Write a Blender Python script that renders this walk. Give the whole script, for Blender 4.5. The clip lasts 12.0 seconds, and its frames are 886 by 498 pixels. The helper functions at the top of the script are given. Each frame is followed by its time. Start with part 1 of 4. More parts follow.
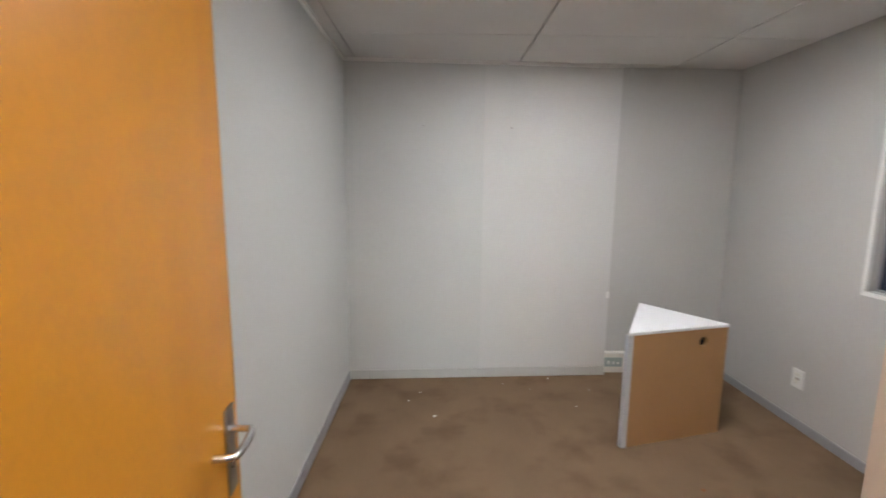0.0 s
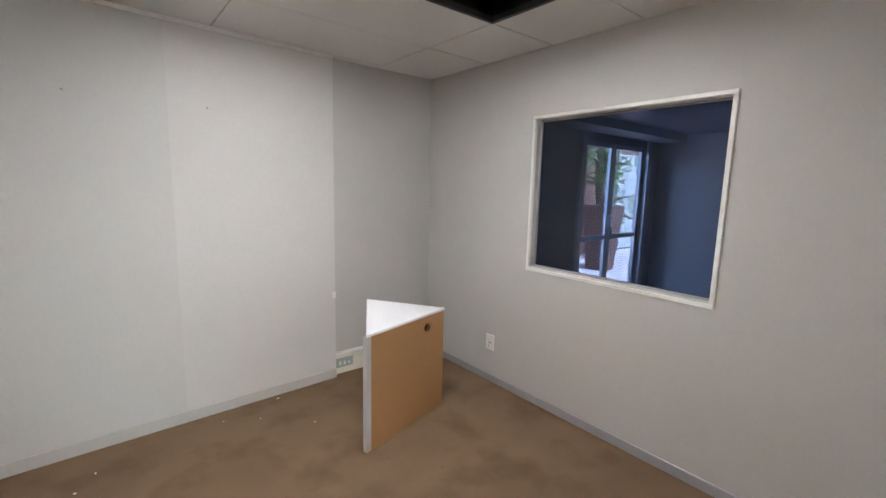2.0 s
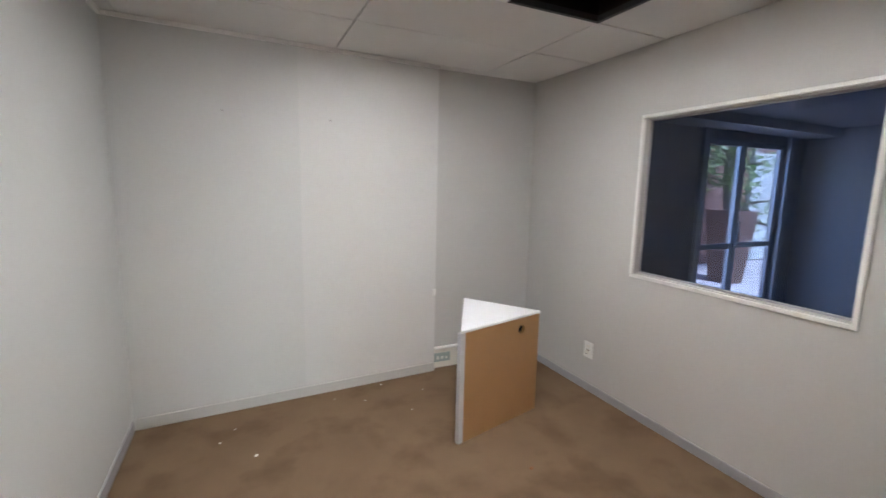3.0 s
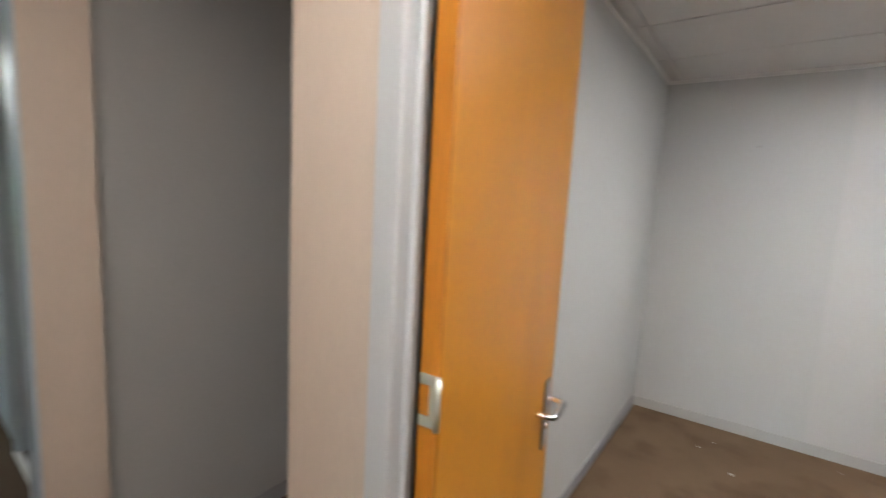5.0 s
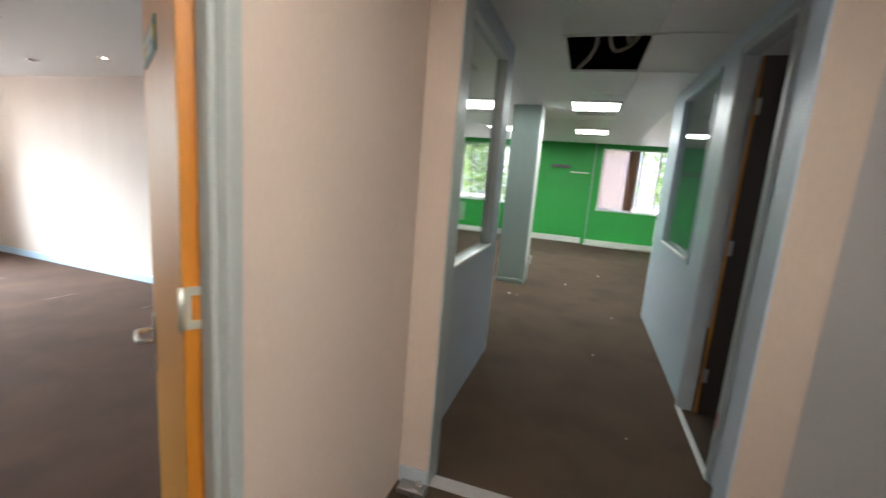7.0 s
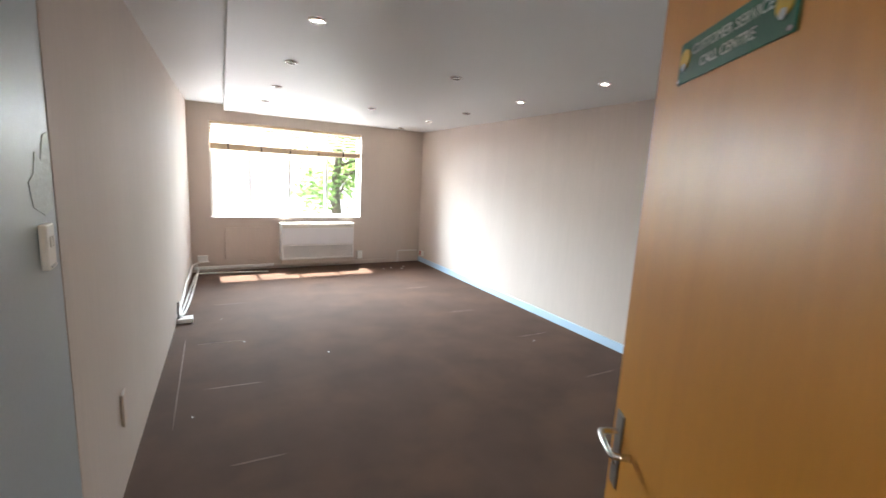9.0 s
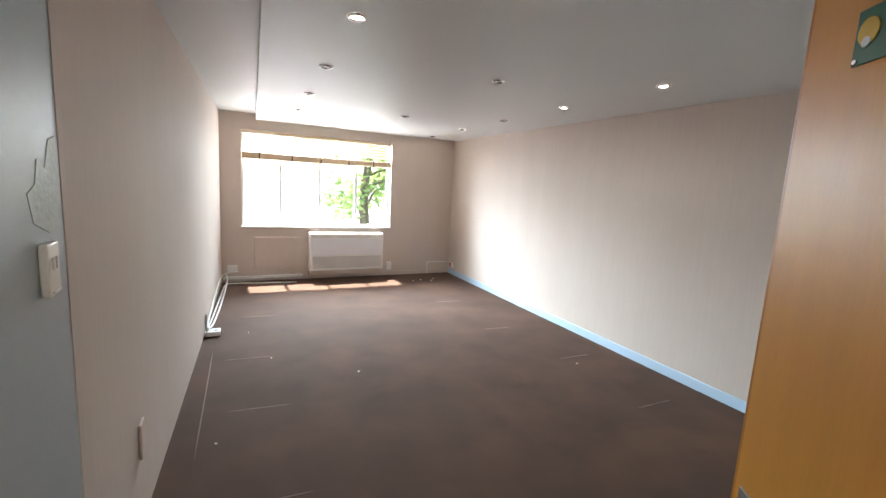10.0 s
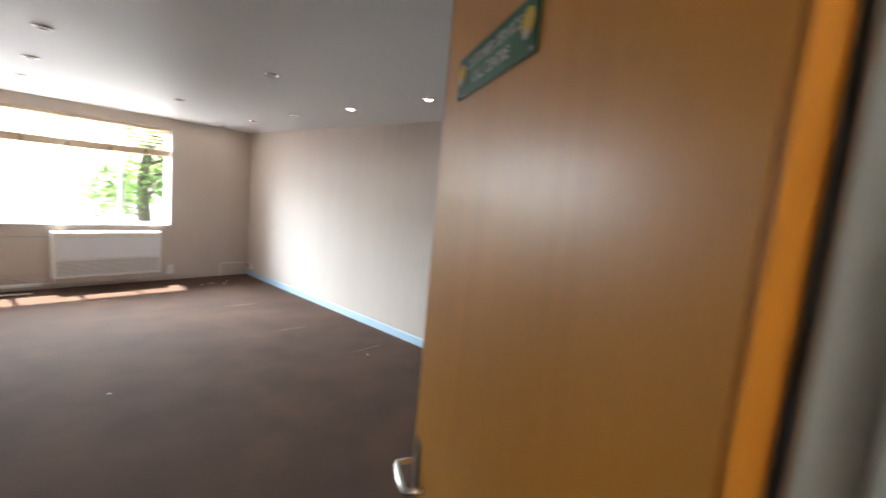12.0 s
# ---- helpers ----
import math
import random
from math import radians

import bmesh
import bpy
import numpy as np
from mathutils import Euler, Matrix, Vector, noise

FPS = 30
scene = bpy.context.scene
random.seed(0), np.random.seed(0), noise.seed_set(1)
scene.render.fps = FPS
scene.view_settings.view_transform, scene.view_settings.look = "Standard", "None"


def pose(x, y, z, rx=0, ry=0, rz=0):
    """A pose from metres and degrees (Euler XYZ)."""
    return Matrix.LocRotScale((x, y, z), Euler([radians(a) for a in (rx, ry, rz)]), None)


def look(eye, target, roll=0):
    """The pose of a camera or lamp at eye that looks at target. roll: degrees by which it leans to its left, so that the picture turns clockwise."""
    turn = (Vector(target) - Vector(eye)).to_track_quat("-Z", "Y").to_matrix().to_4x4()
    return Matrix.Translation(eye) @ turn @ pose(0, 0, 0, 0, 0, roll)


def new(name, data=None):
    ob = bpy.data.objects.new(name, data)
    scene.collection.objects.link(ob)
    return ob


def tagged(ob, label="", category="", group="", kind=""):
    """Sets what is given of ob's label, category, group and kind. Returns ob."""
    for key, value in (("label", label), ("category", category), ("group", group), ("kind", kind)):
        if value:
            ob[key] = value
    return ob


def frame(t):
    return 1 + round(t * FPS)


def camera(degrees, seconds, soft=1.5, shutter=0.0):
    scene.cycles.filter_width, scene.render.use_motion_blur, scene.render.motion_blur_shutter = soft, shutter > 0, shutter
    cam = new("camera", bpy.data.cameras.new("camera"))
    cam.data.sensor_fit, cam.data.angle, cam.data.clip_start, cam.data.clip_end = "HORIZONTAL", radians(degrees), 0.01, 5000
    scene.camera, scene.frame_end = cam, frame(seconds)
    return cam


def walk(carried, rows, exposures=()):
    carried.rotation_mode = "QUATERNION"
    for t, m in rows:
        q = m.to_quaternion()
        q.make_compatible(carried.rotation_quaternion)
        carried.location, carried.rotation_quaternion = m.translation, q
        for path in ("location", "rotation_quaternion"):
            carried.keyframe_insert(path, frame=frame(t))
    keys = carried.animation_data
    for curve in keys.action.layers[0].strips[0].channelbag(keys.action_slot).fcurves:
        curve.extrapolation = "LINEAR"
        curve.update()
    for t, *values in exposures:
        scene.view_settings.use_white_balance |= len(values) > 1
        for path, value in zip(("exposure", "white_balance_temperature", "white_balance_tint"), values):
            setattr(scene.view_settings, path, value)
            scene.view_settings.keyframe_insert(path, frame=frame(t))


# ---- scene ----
cam = camera(91.7, 12.0, soft=1.5, shutter=0.4)
PATH = [
    (0, (0.023, -0.114, 1.536), (0.048, 1.866, 1.252), 0.6),
    (0.5, (0.037, -0.008, 1.542), (0.498, 1.916, 1.248), 1.4),
    (1, (0.018, 0.111, 1.55), (0.905, 1.88, 1.261), 2.0),
    (1.5, (0.007, 0.185, 1.561), (1.213, 1.754, 1.271), 1.5),
    (2, (0.008, 0.204, 1.554), (1.25, 1.743, 1.26), 1.4),
    (2.5, (-0.003, 0.201, 1.554), (1.13, 1.821, 1.255), 1.1),
    (2.7, (0.005, 0.175, 1.553), (1.029, 1.867, 1.252), 1.1),
    (4.5, (-0.011, -0.262, 1.535), (-0.579, 1.637, 1.266), 2.7),
    (5, (-0.003, -0.374, 1.551), (-1.183, 1.223, 1.309), 3.1),
    (5.5, (0.043, -0.438, 1.553), (-1.643, 0.607, 1.303), 3.9),
    (6, (0.105, -0.518, 1.539), (-1.829, -0.086, 1.266), 3.9),
    (6.5, (0.103, -0.638, 1.549), (-1.869, -0.763, 1.239), 3.9),
    (7, (0.113, -0.784, 1.54), (-1.765, -1.378, 1.194), 4.5),
    (7.5, (0.101, -0.985, 1.544), (-1.658, -1.866, 1.185), 4.0),
    (7.7, (0.089, -1.073, 1.551), (-1.596, -2.085, 1.182), 3.5),
    (9.3, (-0.037, -1.681, 1.569), (-0.95, -3.433, 1.259), 2.7),
    (9.5, (-0.044, -1.743, 1.574), (-0.948, -3.502, 1.278), 2.4),
    (10, (-0.037, -1.846, 1.562), (-0.928, -3.613, 1.268), 3.2),
    (10.5, (-0.045, -1.845, 1.568), (-0.939, -3.61, 1.275), 4.0),
    (11, (-0.056, -1.811, 1.571), (-1.023, -3.538, 1.285), 4.4),
    (11.5, (-0.107, -1.721, 1.574), (-1.302, -3.302, 1.309), 5.1),
    (12, (-0.228, -1.585, 1.583), (-1.752, -2.859, 1.344), 5.3),
]
EXPOSURES = [(0, 2.97), (1, 3.05), (2.7, 3.08), (4.3, 2.77), (5.5, 3.05), (6.5, 3.2), (7.7, 3.0), (9.3, 2.82), (11.5, 2.75), (12, 2.62)]
walk(cam, [(t, look(eye, target, roll)) for t, eye, target, roll in PATH], EXPOSURES)

# ---- world, sun ----
SUN_EL, SUN_TURN = radians(66), radians(176)
world = bpy.data.worlds.new("world")
scene.world = world
world.use_nodes = True
sky = world.node_tree.nodes.new("ShaderNodeTexSky")
sky.sky_type, sky.sun_disc = "NISHITA", False
sky.sun_elevation, sky.sun_rotation = SUN_EL, SUN_TURN
world.node_tree.links.new(sky.outputs[0], world.node_tree.nodes["Background"].inputs[0])
world.node_tree.nodes["Background"].inputs[1].default_value = 0.15
sun = new("sun", bpy.data.lights.new("sun", "SUN"))
sun.data.energy, sun.data.angle, sun.data.color = 5.0, radians(0.5), (1, 0.95, 0.86)
sun.matrix_world = look((-0.9, -28.2, 45), (-1.6, -8.2, 0))

TUBE_POWER, OFFICE_POWER, HALL_POWER, SPOT_POWER = 5.9, 4.4, 5.4, 25.0
# daylight at the top of the long room's window, behind the blind
day = new("window_daylight", bpy.data.lights.new("window_daylight", "AREA"))
day.data.shape, day.data.size, day.data.size_y, day.data.energy, day.data.color = "RECTANGLE", 2.2, 0.40, 7, (0.93, 0.97, 1)
day.matrix_world = look((-1.33, -8.757, 1.95), (-1.40, -5.0, 1.0))

# open sky in front of that window
open_sky = new("sky_daylight", bpy.data.lights.new("sky_daylight", "AREA"))
open_sky.data.shape, open_sky.data.size, open_sky.data.size_y, open_sky.data.energy, open_sky.data.color = "RECTANGLE", 4.0, 2.5, 540, (0.78, 0.91, 1)
open_sky.matrix_world = look((-0.05, -11.8, 3.3), (-1.6, -5.5, 1.3))

# ---- materials ----
def mat(name, color, rough=0.7, metal=0.0, var=0.08, scale=6.0, fine=120.0, bump=0.05, stretch=(1, 1, 1), second=None, amount=0.0,
        stain=2.0, dist=0.002):
    """A surface with fine grain, broad uneven tone, relief and, if given, stains of a second colour."""
    m = bpy.data.materials.new(name)
    m.use_nodes = True
    t = m.node_tree
    n, l = t.nodes, t.links
    b = n["Principled BSDF"]
    co = n.new("ShaderNodeTexCoord")
    mp = n.new("ShaderNodeMapping")
    mp.inputs["Scale"].default_value = stretch
    l.new(co.outputs["Object"], mp.inputs[0])
    big, small = n.new("ShaderNodeTexNoise"), n.new("ShaderNodeTexNoise")
    big.inputs["Scale"].default_value, big.inputs["Detail"].default_value = scale, 4
    small.inputs["Scale"].default_value, small.inputs["Detail"].default_value = fine, 3
    for q in (big, small):
        l.new(mp.outputs[0], q.inputs["Vector"])
    add = n.new("ShaderNodeMath")
    add.operation = "ADD"
    l.new(big.outputs["Fac"], add.inputs[0])
    l.new(small.outputs["Fac"], add.inputs[1])
    rng = n.new("ShaderNodeMapRange")
    rng.inputs["From Min"].default_value, rng.inputs["From Max"].default_value = 0.6, 1.4
    rng.inputs["To Min"].default_value, rng.inputs["To Max"].default_value = 1 - var, 1 + var
    l.new(add.outputs[0], rng.inputs[0])
    mul = n.new("ShaderNodeMix")
    mul.data_type, mul.blend_type = "RGBA", "MULTIPLY"
    mul.inputs["Factor"].default_value = 1
    mul.inputs["A"].default_value = (*color, 1)
    l.new(rng.outputs[0], mul.inputs["B"])
    out = mul.outputs["Result"]
    if second:
        st = n.new("ShaderNodeTexNoise")
        st.inputs["Scale"].default_value, st.inputs["Detail"].default_value = stain, 6
        l.new(mp.outputs[0], st.inputs["Vector"])
        sr = n.new("ShaderNodeMapRange")
        sr.inputs["From Min"].default_value, sr.inputs["From Max"].default_value = 0.5, 0.68
        sr.inputs["To Max"].default_value = amount
        l.new(st.outputs["Fac"], sr.inputs[0])
        mx = n.new("ShaderNodeMix")
        mx.data_type = "RGBA"
        l.new(sr.outputs[0], mx.inputs["Factor"])
        l.new(out, mx.inputs["A"])
        mx.inputs["B"].default_value = (*second, 1)
        out = mx.outputs["Result"]
    l.new(out, b.inputs["Base Color"])
    rr = n.new("ShaderNodeMapRange")
    rr.inputs["To Min"].default_value, rr.inputs["To Max"].default_value = max(0.03, rough - 0.03), min(1, rough + 0.03)
    l.new(big.outputs["Fac"], rr.inputs[0])
    l.new(rr.outputs[0], b.inputs["Roughness"])
    b.inputs["Metallic"].default_value = metal
    if bump:
        bp = n.new("ShaderNodeBump")
        bp.inputs["Strength"].default_value, bp.inputs["Distance"].default_value = bump, dist
        l.new(small.outputs["Fac"], bp.inputs["Height"])
        l.new(bp.outputs[0], b.inputs["Normal"])
    return m


def glass(name, color=(1, 1, 1), mirror=0.02):
    """A clear thin pane: mostly transparent, mirror-like by Fresnel."""
    m = bpy.data.materials.new(name)
    m.use_nodes = True
    n, l = m.node_tree.nodes, m.node_tree.links
    n.remove(n["Principled BSDF"])
    tr, gl, mix, lw = (n.new("ShaderNodeBsdfTransparent"), n.new("ShaderNodeBsdfGlossy"), n.new("ShaderNodeMixShader"),
                       n.new("ShaderNodeLayerWeight"))
    tr.inputs[0].default_value = (*color, 1)
    gl.inputs["Roughness"].default_value = mirror
    lw.inputs["Blend"].default_value = 0.5
    power, scale = n.new("ShaderNodeMath"), n.new("ShaderNodeMath")
    power.operation, power.inputs[1].default_value = "POWER", 5.0
    scale.operation, scale.inputs[1].default_value, scale.inputs[2].default_value = "MULTIPLY_ADD", 0.96, 0.04
    l.new(lw.outputs["Facing"], power.inputs[0])
    l.new(power.outputs[0], scale.inputs[0])
    l.new(scale.outputs[0], mix.inputs[0])
    l.new(tr.outputs[0], mix.inputs[1])
    l.new(gl.outputs[0], mix.inputs[2])
    l.new(mix.outputs[0], n["Material Output"].inputs[0])
    return m


def glow(name, color, power):
    m = bpy.data.materials.new(name)
    m.use_nodes = True
    b = m.node_tree.nodes["Principled BSDF"]
    b.inputs["Base Color"].default_value = (0.8, 0.8, 0.8, 1)
    b.inputs["Emission Color"].default_value = (*color, 1)
    b.inputs["Emission Strength"].default_value = power
    return m


GREY_WALL = mat("grey_wall_paint", (0.50, 0.50, 0.485), 0.5, var=0.03, scale=1.5, fine=90, bump=0.12, second=(0.47, 0.46, 0.44), amount=0.35, stain=1.2)
GREY_FRESH = mat("fresh_grey_paint", (0.56, 0.57, 0.56), 0.5, var=0.03, scale=1.5, fine=90, bump=0.12)
GREY_PATCH = mat("paler_grey_paint", (0.60, 0.60, 0.59), 0.5, var=0.04, scale=1.2, fine=90, bump=0.12)
GREY_DARK = mat("passage_grey_paint", (0.43, 0.43, 0.43), 0.5, var=0.04, scale=2, fine=90, bump=0.1)
FILLER = mat("smeared_wall_filler", (0.46, 0.52, 0.50), 0.55, var=0.16, scale=14, fine=60, bump=0.4, dist=0.004)
PINK_WALL = mat("beige_pink_wallpaper", (0.60, 0.515, 0.455), 0.8, var=0.05, scale=4, fine=60, bump=0.25, stretch=(1, 1, 0.06), second=(0.56, 0.46, 0.40), amount=0.4, stain=2)
BEIGE = mat("beige_wall_paint", (0.60, 0.50, 0.425), 0.6, var=0.04, scale=2.5, fine=70, bump=0.2, stretch=(1, 1, 0.3))
BLUE_GREY = mat("blue_grey_paint", (0.40, 0.45, 0.49), 0.45, var=0.04, scale=2, fine=80, bump=0.1, second=(0.42, 0.50, 0.44), amount=0.3, stain=3)
COLUMN_PAINT = mat("grey_green_paint", (0.34, 0.43, 0.40), 0.45, var=0.04, scale=2, fine=80, bump=0.1)
PALE_BLUE = mat("pale_blue_paint", (0.48, 0.58, 0.68), 0.35, var=0.03, scale=2, fine=80, bump=0.08)
GREEN = mat("bright_green_paint", (0.035, 0.40, 0.075), 0.5, var=0.05, scale=1.5, fine=60, bump=0.1)
WHITE = mat("white_gloss_paint", (0.78, 0.78, 0.76), 0.3, var=0.03, scale=5, fine=120, bump=0.05)
OFFWHITE = mat("yellowed_white_plastic", (0.74, 0.72, 0.66), 0.35, var=0.03, scale=9, fine=150, bump=0.03)
LAMINATE = mat("white_laminate", (0.80, 0.81, 0.84), 0.3, var=0.02, scale=5, fine=200, bump=0.03)
EDGE_GREY = mat("pale_grey_edging", (0.55, 0.57, 0.62), 0.4, var=0.03)
CHIP = mat("raw_brown_board", (0.44, 0.25, 0.115), 0.6, var=0.06, scale=3, fine=220, bump=0.1, second=(0.36, 0.20, 0.09), amount=0.35, stain=2.5)
TILE = mat("ceiling_tile", (0.66, 0.65, 0.64), 0.85, var=0.04, scale=3, fine=160, bump=0.35)
PLASTER = mat("white_ceiling_plaster", (0.70, 0.71, 0.71), 0.5, var=0.02, scale=1.5, fine=80, bump=0.08)
SKIRT_GREY = mat("grey_vinyl_skirting", (0.33, 0.33, 0.35), 0.4, var=0.05, scale=4)
SKIRT_BLUE = mat("pale_blue_skirting", (0.50, 0.66, 0.80), 0.25, var=0.03, scale=4)
STEEL = mat("grey_painted_steel", (0.55, 0.57, 0.60), 0.42, metal=0.2, var=0.03, scale=3, bump=0.02)
STEEL_C = mat("greenish_grey_painted_steel", (0.43, 0.47, 0.46), 0.35, metal=0.2, var=0.03, scale=3, bump=0.02)
CHROME = mat("brushed_chrome", (0.72, 0.72, 0.72), 0.22, metal=1, var=0.05, scale=8, bump=0.02)
PLATE = mat("dull_steel_plate", (0.38, 0.37, 0.36), 0.35, metal=0.9, var=0.06, scale=10)
HINGE = mat("pale_zinc_hinge", (0.62, 0.65, 0.58), 0.4, metal=0.7, var=0.06, scale=12)
ALU = mat("anodised_aluminium", (0.62, 0.64, 0.68), 0.35, metal=0.8, var=0.03, scale=4)
# one black for real dark parts and for shade put in as colour
BLACK = mat("black_parts_and_shade", (0.012, 0.011, 0.011), 0.9, var=0.2, scale=6)
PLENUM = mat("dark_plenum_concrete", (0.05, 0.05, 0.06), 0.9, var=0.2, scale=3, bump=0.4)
BROWNDOOR = mat("dark_brown_wood_frame", (0.028, 0.017, 0.012), 0.5, var=0.15, scale=3, stretch=(1, 1, 0.08))
BAMBOO = mat("bamboo_blind", (0.62, 0.48, 0.31), 0.5, var=0.15, scale=8, fine=100, stretch=(0.1, 1, 1))
BRICK = mat("red_brick", (0.17, 0.075, 0.06), 0.85, var=0.25, scale=7, fine=60, bump=0.5)
CONCRETE = mat("pale_concrete", (0.42, 0.41, 0.40), 0.85, var=0.1, scale=2, fine=50, bump=0.4)
PAVING = mat("pink_grey_paving", (0.36, 0.31, 0.33), 0.85, var=0.12, scale=2, fine=40, bump=0.4)
LEAF = mat("green_leaves", (0.12, 0.17, 0.06), 0.5, var=0.35, scale=2, fine=20, bump=0)
BARK = mat("brown_bark", (0.10, 0.075, 0.055), 0.9, var=0.3, scale=12, fine=60, bump=0.8, dist=0.01)
leaf_nodes = LEAF.node_tree
thin, both = leaf_nodes.nodes.new("ShaderNodeBsdfTranslucent"), leaf_nodes.nodes.new("ShaderNodeMixShader")
thin.inputs[0].default_value = (0.26, 0.40, 0.12, 1)
both.inputs[0].default_value = 0.5
leaf_nodes.links.new(leaf_nodes.nodes["Principled BSDF"].outputs[0], both.inputs[1])
leaf_nodes.links.new(thin.outputs[0], both.inputs[2])
leaf_nodes.links.new(both.outputs[0], leaf_nodes.nodes["Material Output"].inputs[0])
SIGN_GREEN = mat("dark_green_sign", (0.004, 0.115, 0.06), 0.35, var=0.03)
SIGN_WHITE = mat("white_lettering", (0.72, 0.76, 0.72), 0.5, var=0.02)
YELLOW = mat("yellow_print", (0.78, 0.52, 0.06), 0.5, var=0.04)
CABLE = mat("white_cable_sheath", (0.70, 0.68, 0.64), 0.45, var=0.05)
DIRTY_CABLE = mat("dusty_beige_conduit", (0.42, 0.37, 0.32), 0.7, var=0.1)
RED = mat("red_socket_plastic", (0.42, 0.03, 0.02), 0.4)
SOCKET_GREEN = mat("grey_green_socket", (0.36, 0.43, 0.42), 0.4)
BROWN_POT = mat("dark_brown_planter", (0.10, 0.045, 0.03), 0.5, var=0.1)
DEBRIS = mat("pale_plaster_crumbs", (0.65, 0.62, 0.58), 0.9, var=0.1)
DARKDEB = mat("rust_brown_crumb", (0.22, 0.09, 0.03), 0.8)
CURTAIN = mat("brown_curtain", (0.30, 0.17, 0.12), 0.8, var=0.12, scale=6, stretch=(1, 1, 0.1))
SHEER = mat("pale_sheer_curtain", (0.62, 0.52, 0.48), 0.85, var=0.1, scale=6, stretch=(1, 1, 0.1))
veil, lit = SHEER.node_tree.nodes.new("ShaderNodeBsdfTranslucent"), SHEER.node_tree.nodes.new("ShaderNodeMixShader")
veil.inputs[0].default_value = (0.60, 0.47, 0.43, 1)
lit.inputs[0].default_value = 0.6
SHEER.node_tree.links.new(SHEER.node_tree.nodes["Principled BSDF"].outputs[0], lit.inputs[1])
SHEER.node_tree.links.new(veil.outputs[0], lit.inputs[2])
SHEER.node_tree.links.new(lit.outputs[0], SHEER.node_tree.nodes["Material Output"].inputs[0])
CARPET = mat("brown_carpet", (0.185, 0.125, 0.078), 0.95, var=0.16, scale=3, fine=260, bump=0.7, second=(0.115, 0.074, 0.044), amount=0.6, stain=3.2, dist=0.004)
CARPET_C = mat("purple_brown_carpet", (0.100, 0.062, 0.047), 0.9, var=0.24, scale=2.5, fine=200, bump=0.7, second=(0.140, 0.082, 0.056), amount=0.65, stain=1.9, dist=0.004)
CARPET_H = mat("dark_brown_carpet", (0.095, 0.067, 0.046), 0.9, var=0.16, scale=3, fine=260, bump=0.7, second=(0.06, 0.042, 0.03), amount=0.6, stain=1.8, dist=0.004)
CREASE = mat("worn_pale_carpet_pile", (0.26, 0.185, 0.15), 0.95, var=0.2, scale=8, fine=200, bump=0.5)
WOOD = mat("varnished_orange_veneer", (0.68, 0.29, 0.028), 0.30, var=0.07, scale=3, fine=90, bump=0.02, stretch=(1.6, 1.6, 0.6), second=(0.54, 0.215, 0.02), amount=0.5, stain=2.0)
WOOD_C = mat("varnished_amber_veneer", (0.68, 0.30, 0.045), 0.37, var=0.06, scale=5, fine=90, bump=0.02, stretch=(3, 3, 0.2), second=(0.58, 0.24, 0.03), amount=0.5, stain=2.2)
WOOD_EDGE = mat("orange_lipping", (0.50, 0.19, 0.02), 0.35, var=0.2, scale=4, fine=50, stretch=(3, 3, 0.2))
GLASS = glass("clear_glass", (0.95, 0.97, 0.96))
TINTED = glass("blue_tinted_glass", (0.36, 0.43, 0.55))
LAMP_A = glow("tube_light_diffuser", (0.99, 0.975, 0.985), TUBE_POWER)
LAMP_H = glow("hall_light_diffuser", (1, 0.95, 0.88), HALL_POWER)
LAMP_O = glow("office_light_diffuser", (0.97, 1, 0.98), OFFICE_POWER)
SPOT_ON = glow("spot_bulb_lit", (1, 0.9, 0.75), SPOT_POWER)


for carpet in (CARPET, CARPET_C, CARPET_H):
    carpet.node_tree.nodes["Principled BSDF"].inputs["Specular IOR Level"].default_value = 0.12


# ---- mesh helpers ----
def add_box(bm, x0, x1, y0, y1, z0, z1):
    v = [bm.verts.new((x, y, z)) for z in (z0, z1) for y in (y0, y1) for x in (x0, x1)]
    for f in ((0, 2, 3, 1), (4, 5, 7, 6), (0, 1, 5, 4), (2, 6, 7, 3), (0, 4, 6, 2), (1, 3, 7, 5)):
        bm.faces.new([v[i] for i in f])
    return bm


def boxes(*rows):
    bm = bmesh.new()
    for r in rows:
        add_box(bm, min(r[0], r[1]), max(r[0], r[1]), min(r[2], r[3]), max(r[2], r[3]), min(r[4], r[5]), max(r[4], r[5]))
    return bm


def rounded(bm, width=0.004, segments=2):
    bmesh.ops.bevel(bm, geom=list(bm.edges), offset=width, segments=segments, affect="EDGES", profile=0.5)
    return bm


def add_tube(bm, points, radius, sides=8):
    rings = []
    pts = [Vector(p) for p in points]
    for i, p in enumerate(pts):
        d = (pts[min(i + 1, len(pts) - 1)] - pts[max(i - 1, 0)]).normalized()
        u = d.orthogonal().normalized() if not rings else (u - d * u.dot(d)).normalized()
        w = d.cross(u)
        r = radius[i] if isinstance(radius, (list, tuple)) else radius
        rings.append([bm.verts.new(p + (u * math.cos(a) + w * math.sin(a)) * r) for a in (2 * math.pi * k / sides for k in range(sides))])
    for a, b in zip(rings, rings[1:]):
        for k in range(sides):
            f = bm.faces.new((a[k], a[(k + 1) % sides], b[(k + 1) % sides], b[k]))
            f.smooth = True
    bm.faces.new(rings[0][::-1])
    bm.faces.new(rings[-1])
    return bm


def tube(points, radius, sides=8):
    return add_tube(bmesh.new(), points, radius, sides)


